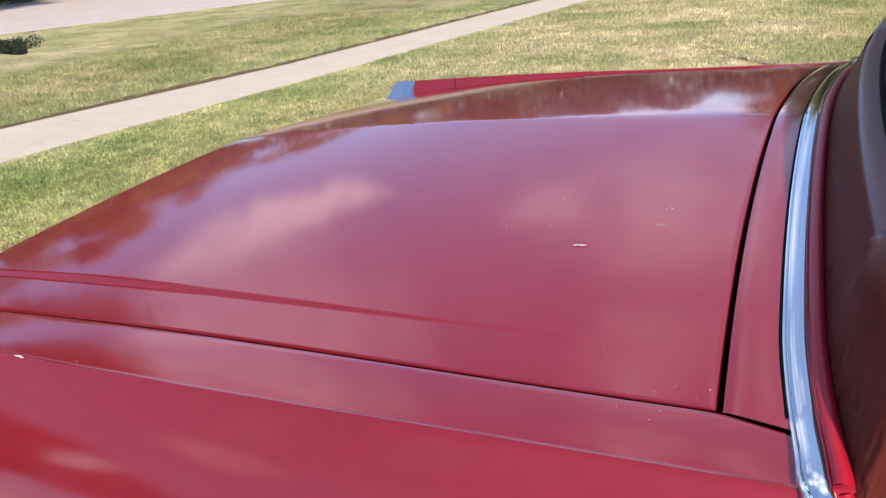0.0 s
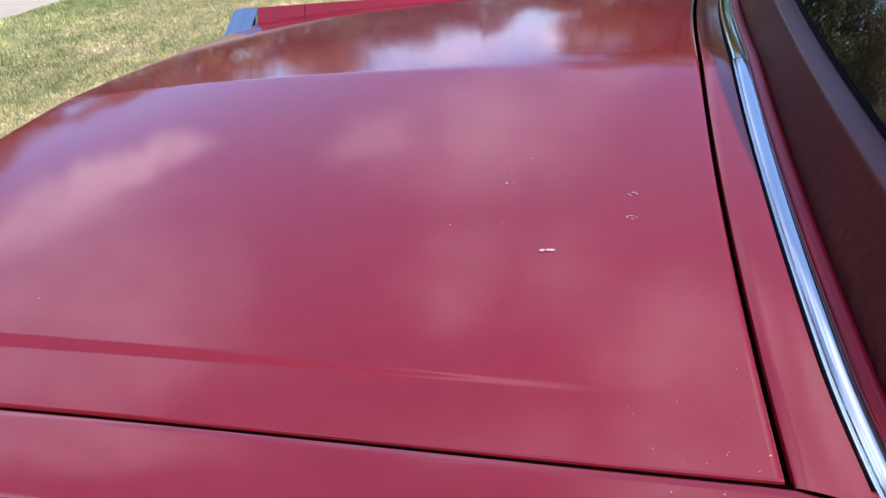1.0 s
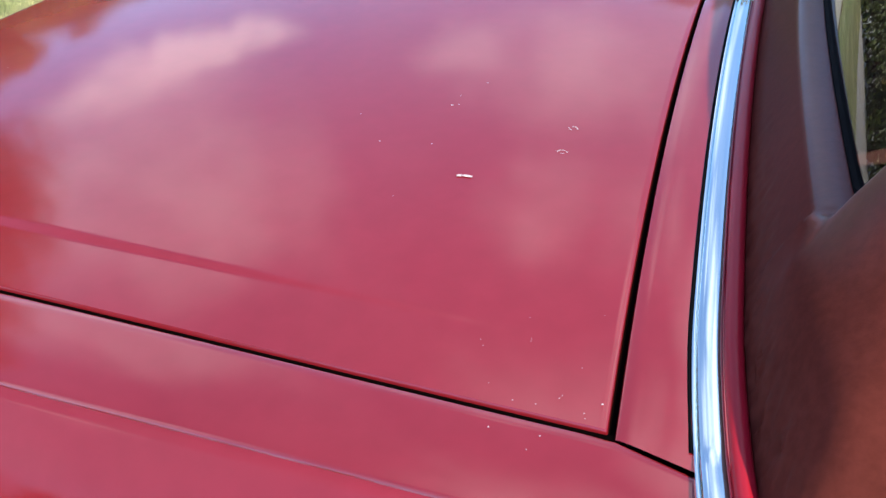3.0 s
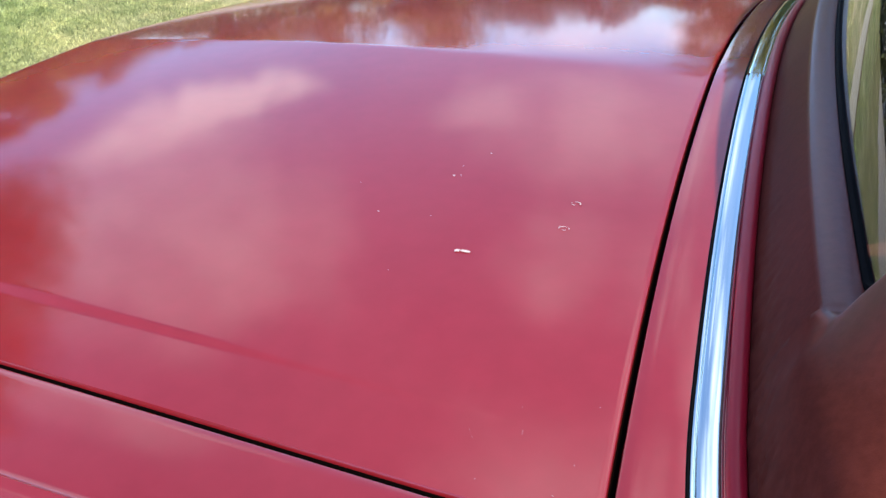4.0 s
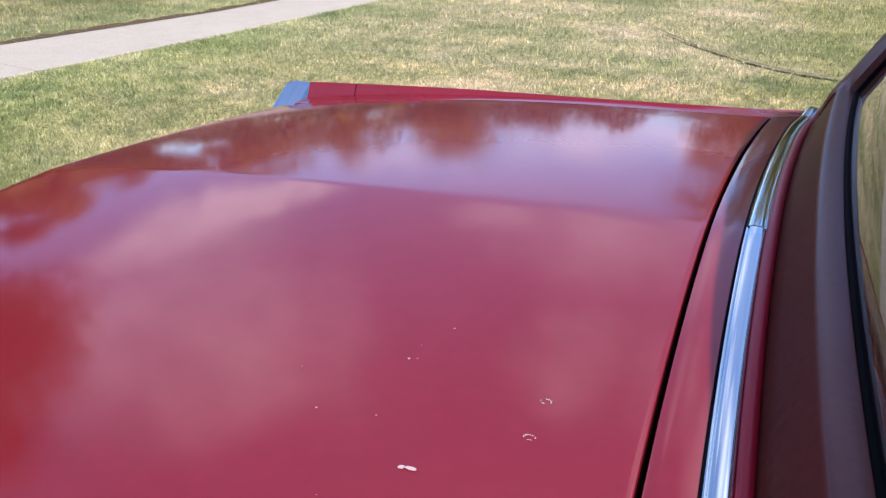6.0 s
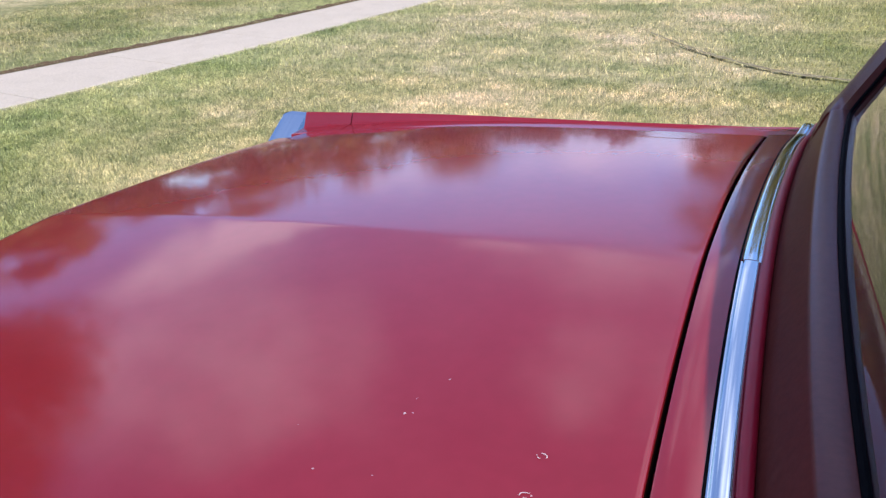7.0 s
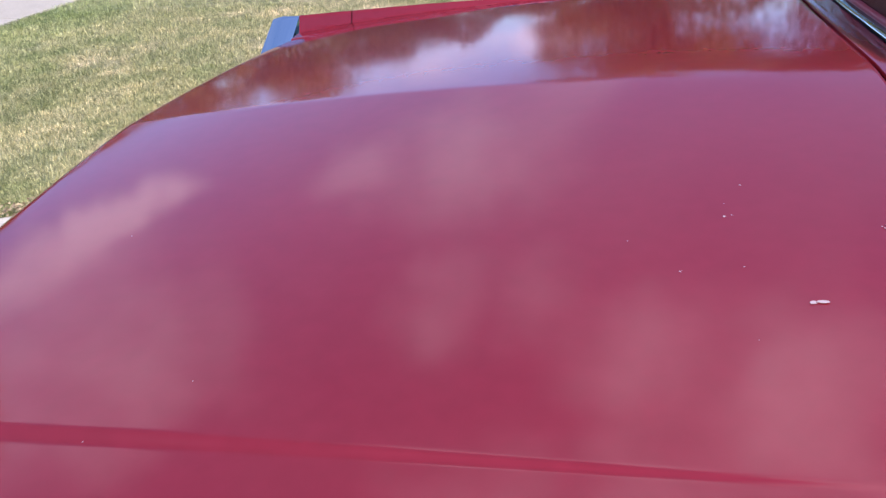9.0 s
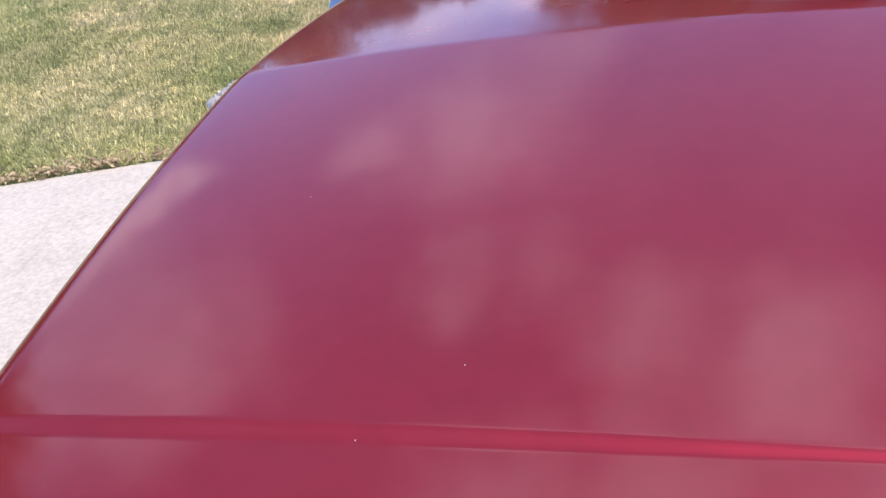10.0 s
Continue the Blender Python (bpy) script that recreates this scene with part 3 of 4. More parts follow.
part("grille", box(4.16, 4.22, -0.5, 0.5, 0.55, 0.84, 0.01), CHROME, car, "chrome grille")
for s in (-1, 1):
    part("front_panel", box(4.14, 4.205, s * 0.68 - 0.2, s * 0.68 + 0.2, 0.5, 0.86, 0.02), RED, car)
    for dy in (0.58, 0.76):
        part("headlight", moved(lathe([(0.0, 0.03), (0.05, 0.026), (0.083, 0.01), (0.09, 0.0), (0.09, -0.03)], 24), 0, 0, 0), CLEAR, car).matrix_basis = pose(4.21, s * dy, 0.70, 0, 0, -90)


def wheel(x, s):
    w = part("wheel", lathe([(0.17, -0.09), (0.30, -0.105), (0.325, -0.085), (0.333, -0.04), (0.334, 0.04), (0.325, 0.085), (0.30, 0.105), (0.19, 0.095)], 48), TYRE, car, "black tyre")
    w.matrix_basis = pose(x, s * 0.80, HUB + 0.012, 0, 0, 0 if s > 0 else 180)
    part("rim", lathe([(0.0, 0.085), (0.05, 0.09), (0.07, 0.075), (0.14, 0.06), (0.18, 0.085), (0.195, 0.098), (0.20, 0.09)], 40), CHROME, w, "chrome wheel cover")


for x in AXLES:
    for s in (-1, 1):
        wheel(x, s)


# ---- vinyl roof, bright mouldings and glass ----
HALF_R, HALF_L = moulding_path(-1), moulding_path(1)
full_line = [*HALF_R[::-1], *HALF_L[1:]]
chrome_prof = [(0.0112, -0.006), (0.0112, 0.0016), (0.0106, 0.0028), (0.0096, 0.0031), (0.0088, 0.0030), (0.0083, 0.0022), (0.0079, 0.0028), (0.0070, 0.0043), (0.0050, 0.0050), (0.0025, 0.0053), (0.0, 0.0054), (-0.0030, 0.0053), (-0.0060, 0.0049), (-0.0082, 0.0042), (-0.0096, 0.0029), (-0.0104, 0.0010), (-0.0106, -0.006)]
for s, half in ((-1, HALF_R), (1, HALF_L)):
    pts = [np.array(p) for p in half]
    pts[0] = pts[0] + np.array((0, s * 0.0009, 0))
    dense = curve(pts, 150)
    part("moulding", sweep(dense, chrome_prof), CHROME, car, "bright chrome moulding along the vinyl's edge")
# added black strip: the dark reflection in the chrome's rear flank, as colour
dark_edge_prof = [(0.0013 * math.cos(a), 0.0021 * math.sin(a)) for a in np.linspace(math.pi, 0, 7)]
dark_edge = [np.array(p) + np.array((-0.0123, 0, 0.0006)) for p in full_line if abs(p[1]) < 0.755]
part("dark_edge", sweep(curve(dark_edge, 200), dark_edge_prof), RUBBER, car, "thin black strip standing in for the dark reflection at the moulding's edge")
bead_prof = [(0.0070 * math.cos(a), 0.0072 * math.sin(a)) for a in np.linspace(math.pi, 0, 9)]
bead = [np.array(p) + np.array((0.0172, 0, 0.001)) if abs(p[1]) < 0.83 else np.array(p) + np.array((0.010, -0.012 * (1 if p[1] > 0 else -1), 0.001)) for p in full_line]
part("bead", sweep(curve(bead, 260), [(a, b) for a, b in bead_prof]), BEAD, car, "dark red bead beside the moulding")

# foot of the rear window: ledge, rolled lip, seal; y runs across, f from the moulding to the glass
GLASS_HALF = 0.585


def glass_line(y):
    """Lower edge of the rear glass."""
    return 0.108 + 0.062 * y * y, 1.052 - 0.022 * y * y


def ledge_section(y):
    """Points of the vinyl from the moulding up to the front of the rolled lip."""
    m = abs(y)
    mx, mz = mould_x(m) + 0.0218, foot_z(m)
    gx, gz = glass_line(y)
    lx = gx - 0.031
    w, h = lx - mx - 0.001, gz - mz - 0.006
    return [(mx, mz - 0.006), (mx + 0.001, mz - 0.001), (mx + w * 0.36, mz + h * 0.36), (mx + w * 0.70, mz + h * 0.70), (mx + w, mz + h)]


LEDGE_HALF = 0.588


# rear glass, sloping up to the roof
ROOF_X, ROOF_Z = 0.288, 1.345


def pane_point(u, v, off=0.0, wide=0.0):
    gx, gz = glass_line(u * GLASS_HALF)
    top_half = 0.53
    y = u * (GLASS_HALF + (top_half - GLASS_HALF) * v + wide)
    x = gx + (ROOF_X - gx) * v - 0.010 * (1 - u * u) * math.sin(math.pi * v)
    z = gz + (ROOF_Z - gz) * v - 0.02 * u * u * v
    n = (-0.84, 0, 0.54)
    return x + n[0] * off, y, z + n[2] * off


us, vs = np.linspace(-1, 1, 25), np.linspace(0, 1, 13)
part("rear_window", flipped(grid([[pane_point(u, v) for u in us] for v in vs])), GLASS, car, "slightly green tinted rear window glass")
corner = lambda q: [pane_point(q * (0.985 - 0.045 * (1 - math.sin(a))), 0.10 * (1 - math.cos(a))) for a in np.linspace(0, math.pi / 2, 9)]
seal_path = [pane_point(-0.985, v) for v in np.linspace(1, 0.12, 18)] + corner(-1)[::-1] + [pane_point(u, 0.0) for u in np.linspace(-0.92, 0.92, 60)] + corner(1) + [pane_point(0.985, v) for v in np.linspace(0.12, 1, 18)]
seal = [(0.0046 * math.cos(a), 0.0046 * math.sin(a)) for a in np.linspace(0, 2 * math.pi, 10)]
part("window_seal", sweep(seal_path, seal, ups=[(-0.84, 0, 0.54)] * len(seal_path)), RUBBER, car, "black rubber window seal")


def corner_line(points):
    """A smooth line, as a function of the fraction u along it."""
    dense = np.array(curve(points, 241))
    return lambda u: np.array([np.interp(u * 240, np.arange(241), dense[:, i]) for i in range(3)])


def corner_columns(full):
    """Columns of the broad vinyl corner and pillar, from the rear window's edge round to the side window; full is how far it swells."""
    line = [p for p in curve(MOULD, 400) if p[1] >= LEDGE_HALF and p[0] < 0.66]
    gx, gz = glass_line(LEDGE_HALF)
    top = pane_point(1.0, 1.0)
    y0 = LEDGE_HALF
    knee = [(gx - 0.037, y0, gz - 0.008), (gx - 0.032, 0.640, gz - 0.011), (gx - 0.021, 0.700, gz - 0.024), (0.150, 0.755, 0.994), (0.230, 0.800, 0.990), (0.380, 0.832, 0.975), (0.64, 0.845, 0.965)]
    brow = [(gx - 0.015, y0 + 0.001, gz + 0.0025), (gx - 0.014, 0.634, gz + 0.020), (gx + 0.002, 0.690, gz + 0.030), (0.158, 0.750, 1.064), (0.232, 0.795, 1.050), (0.390, 0.815, 1.030), (0.65, 0.825, 1.02)]
    crown = [(top[0] - 0.010, top[1] + 0.004, top[2] + 0.006), (top[0] + 0.000, top[1] + 0.024, top[2] + 0.006), (top[0] + 0.010, top[1] + 0.058, top[2] + 0.004), (0.380, 0.622, 1.338), (0.520, 0.638, 1.336), (0.680, 0.640, 1.335), (0.860, 0.640, 1.335)]
    knee_at, brow_at, crown_at = corner_line(knee), corner_line(brow), corner_line(crown)
    cols = []
    for i, p in enumerate(line):
        u = (i / (len(line) - 1)) ** 0.8
        inward = smooth(0.82, 0.872, p[1])
        foot = np.array(p) + np.array((0.0218 * (1 - inward), -0.016 * inward, -0.001))
        k, b_, c = knee_at(u), brow_at(u), crown_at(u)
        b_ = b_ - np.array((0.0, 0.035, 0.0)) * (1 - full) * smooth(0.0, 0.22, u) * (1 - smooth(0.35, 0.7, u))
        ease = smooth(0.0, 0.16, u)
        k = k * (1 - ease) + (foot * 0.42 + b_ * 0.58 + np.array((-0.006, 0.006, 0.004))) * ease
        swell = np.array((0.0, 0.28, 0.10)) * 0.08 * smooth(0.0, 0.25, u) * full
        ctrl = [foot + np.array((0, 0, -0.006)), foot + np.array((0.001, 0, -0.001)), foot + (k - foot) * np.array((0.34, 0.34, 0.34)), foot + (k - foot) * np.array((0.68, 0.68, 0.70)), k, k + (b_ - k) * np.array((0.4 + 0.1 * ease, 0.4 + 0.1 * ease, 0.7 - 0.2 * ease)), b_]
        ctrl += [b_ + (c - b_) * f + swell * math.sin(math.pi * f) for f in (0.08, 0.30, 0.55, 0.80)] + [c]
        cols.append([tuple(q) for q in curve(ctrl, 56)])
    return cols


def vinyl_skin():
    """Ledge under the rear window and both pillars in one smooth skin."""
    cols = []
    for y in np.linspace(-LEDGE_HALF + 0.004, LEDGE_HALF - 0.004, 221):
        gx, gz = glass_line(y)
        ctrl = ledge_section(y) + [(gx - 0.028, gz - 0.0005), (gx - 0.015, gz + 0.0025), (gx - 0.003, gz + 0.001), (gx + 0.001, gz - 0.003), (gx + 0.002, gz - 0.007), (gx + 0.003, gz - 0.012), (gx + 0.003, gz - 0.016)]
        cols.append([(p[0], y, p[1]) for p in curve(ctrl, 56)])
    side, lean_side = corner_columns(1.0), corner_columns(0.0)
    for c in (*cols, *side, *lean_side):
        for j in range(4, 28):        # small wrinkles above the moulding, strongest towards the corners
            x, y, z = c[j]
            d = 0.0024 * smooth(0.28, 0.55, abs(y)) * smooth(4, 7, j) * (1 - smooth(9, 15, j)) * (noise.noise((x * 150, y * 80, z * 150)) + 0.8 * noise.noise((x * 280, y * 190, z * 280))) if x < 0.3 else 0.0
            c[j] = (x - 0.8 * d, y, z + 0.5 * d)
    return grid([[(x, -y, z) for x, y, z in c] for c in lean_side[::-1]] + cols + side)


roof = part("vinyl_roof", vinyl_skin(), VINYL, car, "burgundy grained vinyl roof covering, wrinkled at its foot")
sleek = roof.data.attributes.new("sleek", "FLOAT", "POINT")
for i, v in enumerate(roof.data.vertices):
    j = i % 56
    sleek.data[i].value = smooth(20, 27, j) * (1 - smooth(40, 46, j)) * (1 - smooth(0.60, 0.70, abs(v.co.y)))

roof_rows = []
for x in np.linspace(ROOF_X - 0.050, 2.05, 20):
    crown = 0.045 * math.sin(math.pi * smooth(0.3, 2.6, x))
    roof_rows.append([(x + 0.034 * (y / 0.60) ** 2, y, ROOF_Z + 0.018 + crown - 0.045 * (abs(y) / 0.60) ** 2.4) for y in np.linspace(-0.602, 0.602, 31)])
part("roof_panel", flipped(grid(roof_rows)), VINYL, roof)
windscreen = part("windscreen", grid([[(2.06 + 0.5 * v, y * (0.56 + 0.12 * v), 1.335 - 0.345 * v + 0.02 * (1 - y * y)) for y in np.linspace(-1, 1, 15)] for v in np.linspace(0, 1, 8)]), GLASS, car)
windscreen.visible_shadow = False
for s in (-1, 1):
    g = part("side_window", grid([[(0.63 + 0.22 * v + (1.9 - 0.7 * v) * u, s * (0.83 - 0.22 * v), 0.955 + 0.385 * v) for u in np.linspace(0, 1, 8)] for v in np.linspace(0, 1, 6)]), GLASS, car)
    g.visible_shadow = False
    part("window_frame", sweep([(0.64, s * 0.84, 0.955), (0.86, s * 0.63, 1.34), (2.08, s * 0.60, 1.34), (2.58, s * 0.70, 0.99)], [(0.012 * math.cos(a), 0.012 * math.sin(a)) for a in np.linspace(0, 2 * math.pi, 8)]), CHROME, car)
part("parcel_shelf", grid([[(0.135, -0.60, 1.0), (0.135, 0.60, 1.0)], [(0.42, -0.66, 0.985), (0.42, 0.66, 0.985)]]), CABIN, car, "dark cloth parcel shelf", smooth=False)
part("rear_seat", box(0.43, 0.60, -0.66, 0.66, 0.5, 1.06, 0.05), CABIN, car)
part("front_seat", box(1.45, 1.65, -0.66, 0.66, 0.45, 1.10, 0.06), CABIN, car)
part("cabin_floor", box(0.3, 2.6, -0.7, 0.7, 0.30, 0.36, 0.01), CABIN, car)


# small bare chips in the lid's paint
def chip(x, y, rx, ry, seed):
    rng = random.Random(seed)
    n = 11
    ring = []
    for i in range(n):
        a = 2 * math.pi * i / n
        k_ = 0.65 + 0.5 * rng.random()
        px, py = x + rx * k_ * math.cos(a), y + ry * k_ * math.sin(a)
        ring.append((px, py, deck_z(px, py) + 0.0009))
    return ring + [(x, y, deck_z(x, y) + 0.0010)], [(i, (i + 1) % n, n) for i in range(n)]


CHIPS = [(-0.1835, -0.4850, 0.0050, 0.0022), (-0.1905, -0.4862, 0.0026, 0.0026), (-0.2435, -0.3575, 0.0012, 0.0016), (-0.2365, -0.3550, 0.0010, 0.0006), (-0.2230, -0.2992, 0.0013, 0.0010), (-0.2415, -0.3350, 0.0006, 0.0005), (-0.2356, -0.4382, 0.0008, 0.0006), (-0.2364, -0.5330, 0.0006, 0.0005),
         (-0.2874, -0.4458, 0.0013, 0.0007), (-0.3297, -0.3987, 0.0006, 0.0005), (-0.8331, -0.3682, 0.0007, 0.0006), (-0.6603, -0.5973, 0.0007, 0.0006), (-0.7220, -0.6584, 0.0006, 0.0005), (-0.0105, -0.7202, 0.0010, 0.0008)]
for i, (x, y, rx, ry) in enumerate(CHIPS):
    part("paint_chip", chip(x, y, rx, ry, i), BARE, trunk_lid, "bare pale chip in the paint")

def ring_chip(x, y, rx, ry, start, end, seed):
    """A chip that has lost only its rim: an open, uneven ring."""
    rng = random.Random(seed)
    inner, outer = [], []
    for i in range(15):
        a = radians(start + (end - start) * i / 14)
        t = 0.0003 + 0.0005 * rng.random()
        for row, q in ((inner, 1 - t / rx), (outer, 1 + t / rx)):
            px, py = x + rx * q * math.cos(a), y + ry * q * math.sin(a)
            row.append((px, py, deck_z(px, py) + 0.0009))
    return grid([outer, inner])


for i, (x, y, rx, ry, a0, a1) in enumerate([(-0.1100, -0.4229, 0.0048, 0.0030, 60, 200), (-0.1100, -0.4229, 0.0046, 0.0028, 255, 300), (-0.1100, -0.4229, 0.0046, 0.0028, 0, 35), (-0.1106, -0.3768, 0.0044, 0.0034, -20, 105), (-0.1106, -0.3768, 0.0040, 0.0030, 215, 262), (-0.1106, -0.3768, 0.0046, 0.0030, 160, 180)]):
    part("paint_chip", ring_chip(x, y, rx, ry, a0, a1, 60 + i), BARE, trunk_lid, "bare pale chip in the paint")

# fine specks by the lid's near corner, and on the quarter panel beside it
SPECKS = [(-0.0702, -0.6767), (-0.0705, -0.6742), (-0.0774, -0.6530), (-0.0266, -0.6364), (-0.0303, -0.6922), (-0.0369, -0.7200), (-0.0384, -0.7229), (-0.0871, -0.7228), (-0.0673, -0.7326), (-0.0517, -0.7318), (-0.0201, -0.7309), (-0.0186, -0.7350), (-0.1051, -0.6845), (-0.1014, -0.6903)]
for i, (x, y) in enumerate(SPECKS):
    part("paint_chip", chip(x, y, 0.00042, 0.00036, 100 + i), BARE, trunk_lid, "bare pale chip in the paint")


def panel_chip(x, f, rx, ry, seed):
    """A chip on the near quarter panel, at the fraction f between the lid's gap and the ridge."""
    rng = random.Random(seed)
    sec = side_section(x, True, False)[3:18]
    at = lambda px, g: (px, -lerp(g, np.linspace(0, 1, len(sec)), [p[0] for p in sec]), lerp(g, np.linspace(0, 1, len(sec)), [p[1] for p in sec]) + near_lift(px) + 0.0012)
    ring = [at(x + rx * k_ * math.cos(a), f + ry * k_ * math.sin(a)) for a, k_ in [(2 * math.pi * i / 9, 0.6 + 0.6 * rng.random()) for i in range(9)]]
    return ring + [at(x, f)], [(i, (i + 1) % 9, 9) for i in range(9)]


near_panel = next(o for o in car.children if o.name.startswith("quarter_panel") and o.data.vertices[0].co.y < 0)
for i, (x, f, rx, ry) in enumerate([(-0.675, 0.96, 0.0055, 0.030), (-0.669, 0.98, 0.0030, 0.020), (-0.603, 0.76, 0.0011, 0.010), (-0.075, 0.12, 0.0006, 0.006), (-0.042, 0.10, 0.0006, 0.006), (-0.047, 0.20, 0.0006, 0.006)]):
    part("paint_chip", panel_chip(x, f, rx, ry, 40 + i), BARE, near_panel, "bare pale chip in the paint")

# chrome crest at the lid's rear edge
def crest_shape():
    """A round crest with a scalloped rim and a raised shield."""
    rows = []
    for i in range(97):
        a = 2 * math.pi * i / 96
        w = 0.5 + 0.5 * math.cos(16 * a)
        rows.append([(r * math.cos(a), h, r * math.sin(a)) for r, h in ((0.0, 0.011), (0.010, 0.010), (0.018, 0.006), (0.021, 0.003), (0.023 + 0.001 * w, 0.006 + 0.005 * w), (0.031 + 0.002 * w, 0.003 + 0.006 * w), (0.0345 + 0.002 * w, 0.000), (0.033 + 0.002 * w, -0.004))])
    return grid(rows)


crest = part("crest", crest_shape(), PEWTER, trunk_lid, "small chrome crest ornament with a scalloped rim")
crest.matrix_basis = pose(-1.0680, 0.0, 0.9175, 0, 0, 0) @ Matrix.Diagonal((0.86, 0.86, 0.86, 1.0)) @ pose(0, 0, 0, 0, 62, 0) @ pose(0, 0, 0, 0, 0, 90)
stem_rows = [[(-1.064 - 0.006 * h + 0.008 * math.cos(a), 0.009 * math.sin(a), 0.880 + 0.035 * h) for a in np.linspace(0, 2 * math.pi, 13)] for h in (0.0, 0.5, 1.0)]
part("crest_stem", grid(stem_rows), PEWTER, trunk_lid)


# ---- trees ----
def foliage(clumps, count, size, seed):
    """Small four-cornered leaves in the shells of round clumps (x, y, z, radius)."""
    rng = np.random.default_rng(seed)
    c = np.array(clumps)[rng.integers(0, len(clumps), count)]
    unit = lambda: (lambda v: v / np.linalg.norm(v, axis=1, keepdims=True))(rng.normal(size=(count, 3)))
    d, u = unit(), unit()
    p = c[:, :3] + d * c[:, 3:] * rng.uniform(0.35, 1.08, (count, 1))
    w = np.cross(u, d)
    w /= np.linalg.norm(w, axis=1, keepdims=True) + 1e-9
    k_ = size * rng.uniform(0.6, 1.5, (count, 1))
    v = np.stack([p - u * k_, p + w * k_ * 0.6, p + u * k_, p - w * k_ * 0.6 + d * k_ * 0.3], 1).reshape(-1, 3)
    return v.tolist(), [(i, i + 1, i + 2, i + 3) for i in range(0, 4 * count, 4)]


def tree(name, x, y, height, spread, mat, seed, label, leaves=15000):
    rng = random.Random(seed)
    t = thing(name, label, "tree", "trees across the street")
    t.location = (x, y, 0)
    trunk_rows = []
    th = height * 0.42
    for i in range(9):
        f = i / 8
        r = (0.028 * height) * (1 - 0.6 * f) * (1.5 - 0.5 * min(1, f * 6))
        cx, cy = 0.25 * math.sin(f * 2 + seed), 0.2 * math.cos(f * 3 + seed) - 0.2
        trunk_rows.append([(cx + r * math.cos(a), cy + r * math.sin(a), th * f) for a in np.linspace(0, 2 * math.pi, 11)])
    geos = [grid(trunk_rows)]
    tips = []
    for i in range(11):
        a, z0 = rng.uniform(0, 6.28), th * rng.uniform(0.55, 1.0)
        l, up = spread * rng.uniform(0.5, 0.95), height * rng.uniform(0.15, 0.42)
        path = [(0.1 * math.cos(a), 0.1 * math.sin(a), z0), (l * 0.45 * math.cos(a), l * 0.45 * math.sin(a), z0 + up * 0.6), (l * math.cos(a + 0.2), l * math.sin(a + 0.2), z0 + up)]
        rows = []
        for j, p in enumerate(curve(path, 6)):
            r = 0.011 * height * (1 - j / 6.5)
            rows.append([(p[0] + r * math.cos(b), p[1] + r * math.sin(b), p[2]) for b in np.linspace(0, 2 * math.pi, 7)])
        geos.append(grid(rows))
        tips.append(path[-1])
        tips.append(path[1])
    part("trunk", joined(*geos), BARK, t)
    clumps = [(p[0], p[1], p[2] + 0.2, spread * rng.uniform(0.26, 0.44)) for p in tips]
    clumps += [(rng.gauss(0, spread * 0.38), rng.gauss(0, spread * 0.38), height * rng.uniform(0.22, 0.93), spread * rng.uniform(0.2, 0.38)) for _ in range(22)]
    part("crown", foliage(clumps, leaves, 0.0068 * height * math.sqrt(42000 / leaves) * 0.9, seed), mat, t, smooth=False)
    return t


GREEN = leaf("green_leaves", (0.035, 0.055, 0.014), (0.115, 0.14, 0.036))
TAWNY = leaf("turning_leaves", (0.12, 0.095, 0.025), (0.42, 0.31, 0.08))
tree("tree", -24.5, 8.8, 23.0, 6.2, GREEN, 1, "tall broad green tree across the street", leaves=90000)
tree("tree", -21.0, 26.9, 7.6, 3.0, TAWNY, 2, "low tree with leaves turning brown beyond the lawn")
tree("tree", -24.5, 24.6, 8.2, 3.0, GREEN, 3, "dark green tree beyond the lawn")
tree("tree", -27.3, 21.2, 9.2, 3.8, TAWNY, 15, "tree with leaves turning brown beyond the lawn")
tree("tree", -30.0, 18.5, 9.8, 3.8, TAWNY, 16, "tree with leaves turning brown beyond the lawn")
tree("tree", -25.5, 22.8, 8.0, 3.6, TAWNY, 17, "tree with leaves turning brown beyond the lawn")
tree("tree", -12.5, 27.0, 6.0, 2.7, TAWNY, 4, "tree with leaves turning brown beyond the lawn")
tree("tree", -7.2, 28.0, 3.6, 2.2, GREEN, 5, "low dark green tree beyond the lawn")
tree("tree", -9.7, 28.5, 4.6, 2.2, GREEN, 12, "dark green tree beyond the lawn")
tree("tree", -16.5, 26.5, 6.2, 2.6, TAWNY, 14, "low tree with leaves turning brown beyond the lawn")
tree("tree", 0.8, 26.0, 9.6, 4.8, TAWNY, 6, "broad tree with leaves turning brown beyond the lawn", leaves=46000)
tree("tree", -1.0, 25.0, 4.9, 2.4, TAWNY, 19, "low bushy tree with leaves turning brown beyond the lawn", leaves=22000)
tree("tree", 7.0, 25.5, 11.0, 5.0, GREEN, 9, "broad dark green tree beyond the lawn", leaves=22000)
tree("tree", -22.6, 15.0, 9.4, 2.8, TAWNY, 18, "tree with leaves turning brown across the street", leaves=22000)
tree("tree", -36.0, 2.0, 11.0, 5.5, TAWNY, 8, "tree with leaves turning brown across the street")
tree("tree", -26.0, -17.5, 15.0, 4.8, GREEN, 21, "tall dark green tree across the street")
tree("tree", -15.5, -20.5, 10.5, 4.2, GREEN, 22, "broad dark green tree across the street")


HEDGE_LINE = [(-42, 4), (-31, 22), (-14, 27), (2, 25), (18, 22)]


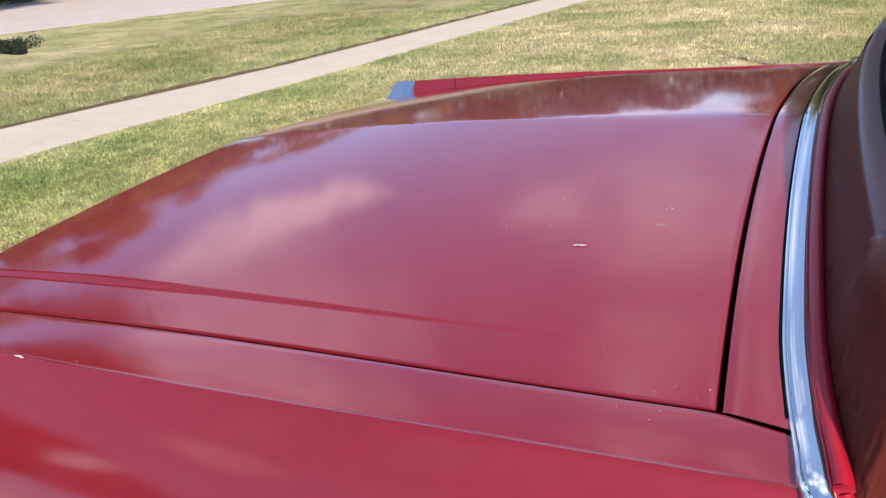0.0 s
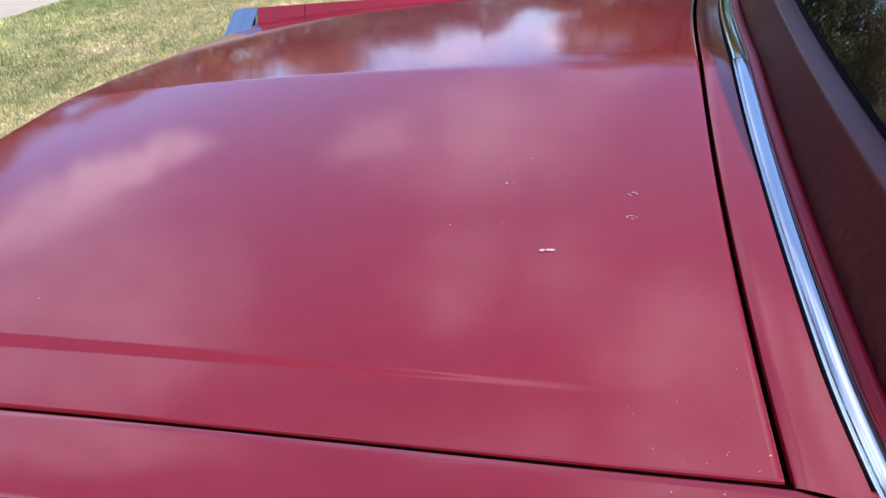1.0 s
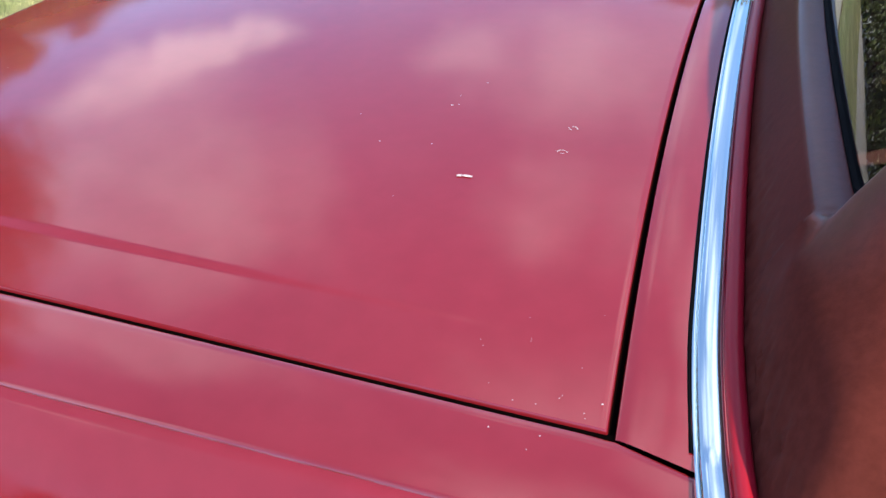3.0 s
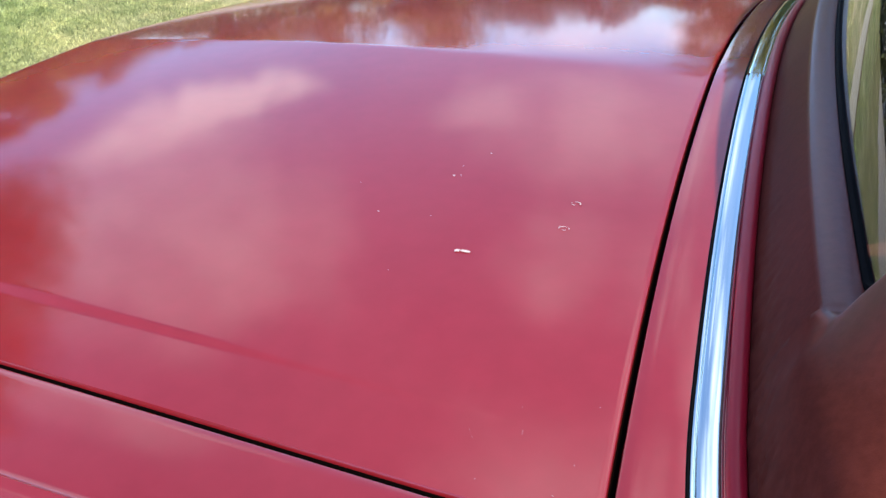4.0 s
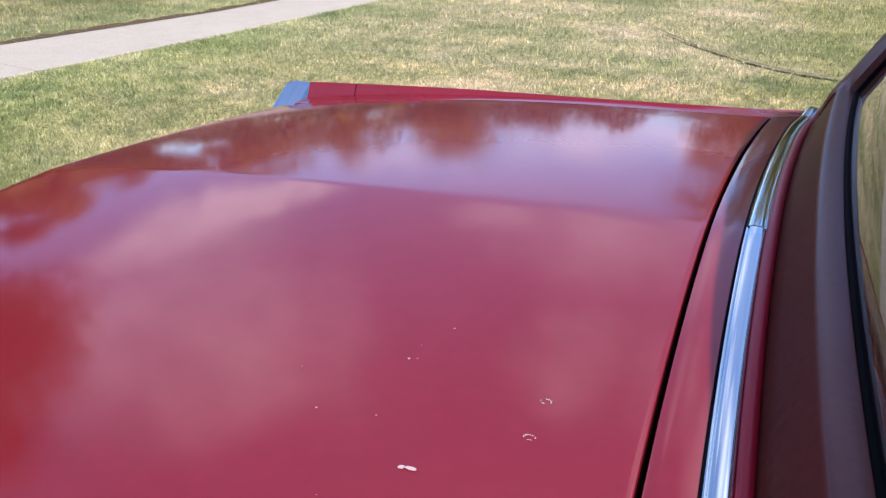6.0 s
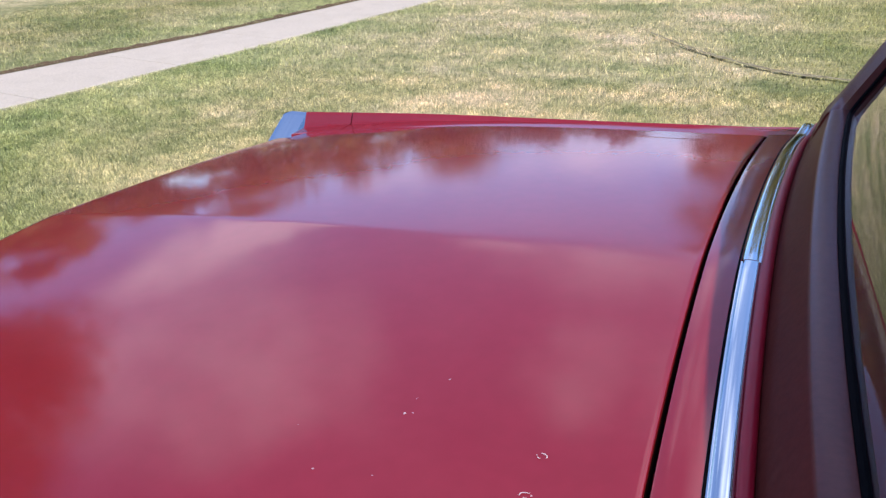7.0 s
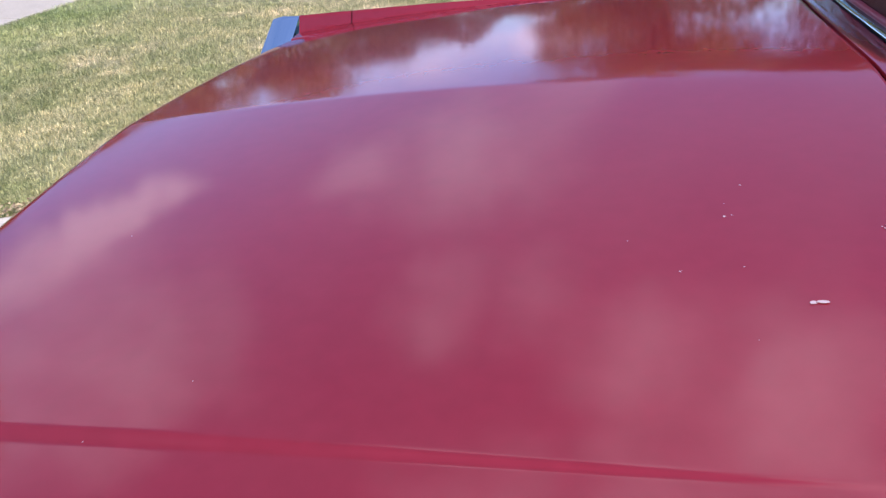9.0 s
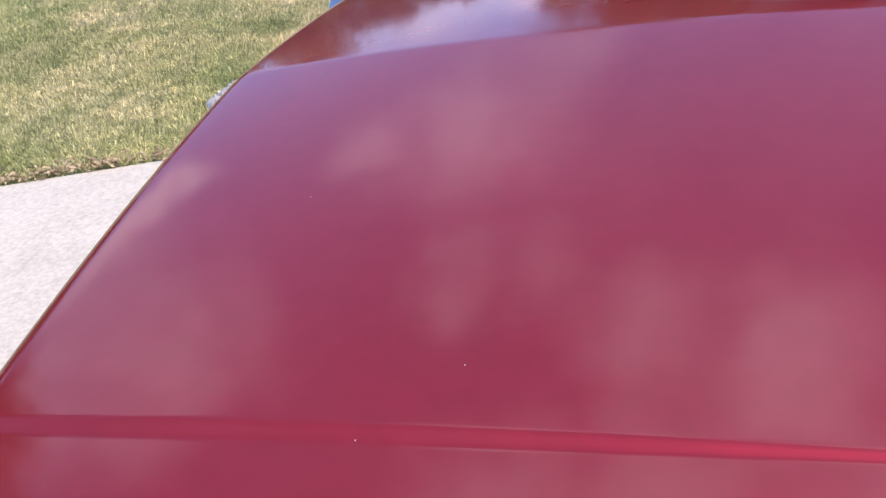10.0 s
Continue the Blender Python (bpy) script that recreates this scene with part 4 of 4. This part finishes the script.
def hedge():
    rng = random.Random(40)
    verts, faces = [], []
    for i in range(60000):
        a = rng.random()
        t = a * 4
        j = min(3, int(t))
        (xa, ya), (xb, yb) = HEDGE_LINE[j], HEDGE_LINE[j + 1]
        x, y = xa + (xb - xa) * (t - j), ya + (yb - ya) * (t - j) + rng.uniform(-1.3, 1.3)
        top = 2.4 + 0.7 * math.sin(x * 0.9) + 0.5 * math.sin(x * 2.3 + 1)
        p = Vector((x, y, rng.random() ** 0.8 * top))
        size = 0.092 * rng.uniform(0.6, 1.4)
        u = Vector((rng.gauss(0, 1), rng.gauss(0, 1), rng.gauss(0, 1))).normalized()
        w = u.orthogonal().normalized()
        o = len(verts)
        verts += [p - u * size, p + w * size * 0.7, p + u * size, p - w * size * 0.7]
        faces.append((o, o + 1, o + 2, o + 3))
    return verts, faces


tagged(new("hedge", mesh("hedge", *hedge(), GREEN, False)), "long uneven dark green hedge beyond the lawn", "hedge", kind="stuff")


def shade_patch():
    """Flat dark leaves, a hand high, put where a tree's shade darkens the lawn."""
    rng = random.Random(52)
    clumps = [(-12.9 + rng.gauss(0, 0.42), 8.45 + rng.gauss(0, 0.16), 0.05 + 0.05 * rng.random(), rng.uniform(0.08, 0.17)) for _ in range(34)]
    clumps += [(-12.2 + 0.75 * i / 7, 8.12 - 0.03 * i, 0.05, 0.10 - 0.010 * i) for i in range(8)]
    return foliage(clumps, 9000, 0.016, 52)


# very dark greens: the tree's shade on the grass is in this colour
SHADE_LEAF = leaf("shade_leaves", (0.008, 0.016, 0.007), (0.022, 0.036, 0.014))
tagged(new("shade_patch", mesh("shade_patch", *shade_patch(), SHADE_LEAF, False)), "flat patch of dark leaves standing in for tree shade on the far lawn", "shrub")


# darkened turf colour that carries the shade inside the furrow
FURROW_SHADE = Mat("furrow_shade", (0.15, 0.13, 0.07), 1.0)
FURROW_SHADE = FURROW_SHADE.colour(FURROW_SHADE.ramp(FURROW_SHADE.noise(30, 6, 0.7), (0.35, (0.14, 0.12, 0.065)), (0.65, (0.32, 0.29, 0.17)))).m


# ---- dark furrow in the lawn: a flat ribbon in the colour of its shade ----
def furrow():
    rng = random.Random(9)
    a, b = [], []
    w = 0.002
    for i, p in enumerate(curve([(-1.55, 7.55), (-1.37, 7.38), (-0.97, 6.76), (-0.58, 6.25), (-0.13, 5.82), (0.30, 5.62), (0.7, 5.5), (1.3, 5.4)], 110)):
        w += 0.3 * ((0.003 + 0.065 * rng.random() ** 2) * smooth(0, 45, i) * (1.0 - 0.6 * smooth(55, 95, i)) - w)
        a.append((p[0] - w * 0.7, p[1] - w, 0.020))
        b.append((p[0] + w * 0.7, p[1] + w, 0.022))
    return grid([b, a])


tagged(new("lawn_furrow", mesh("lawn_furrow", *furrow(), FURROW_SHADE)), "thin dark wavy furrow in the lawn, its shade in the colour", "furrow", kind="structure")


def litter():
    """Dry clippings and leaves along the drive's edge."""
    rng = random.Random(77)
    verts, faces = [], []
    for i in range(3600):
        x = rng.uniform(-5.2, 0.5)
        y = lerp(x, [p[0] for p in DRIVE_EDGE], [p[1] for p in DRIVE_EDGE]) + abs(rng.gauss(0, 0.055)) - 0.012
        l, w = rng.uniform(0.005, 0.018), rng.uniform(0.002, 0.006)
        a, z = rng.uniform(0, 6.28), 0.016 + rng.random() * 0.022
        c, d = math.cos(a), math.sin(a)
        o = len(verts)
        verts += [(x - l * c, y - l * d, z), (x + w * d, y - w * c, z + rng.random() * 0.012), (x + l * c, y + l * d, z + rng.random() * 0.01), (x - w * d, y + w * c, z + rng.random() * 0.012)]
        faces.append((o, o + 1, o + 2, o + 3))
    return verts, faces


LITTER = leaf("dry_litter", (0.16, 0.10, 0.05), (0.62, 0.48, 0.29))
tagged(new("dry_litter", mesh("dry_litter", *litter(), LITTER, False)), "dry tan clippings and leaves along the driveway's edge", "leaf litter", kind="stuff")
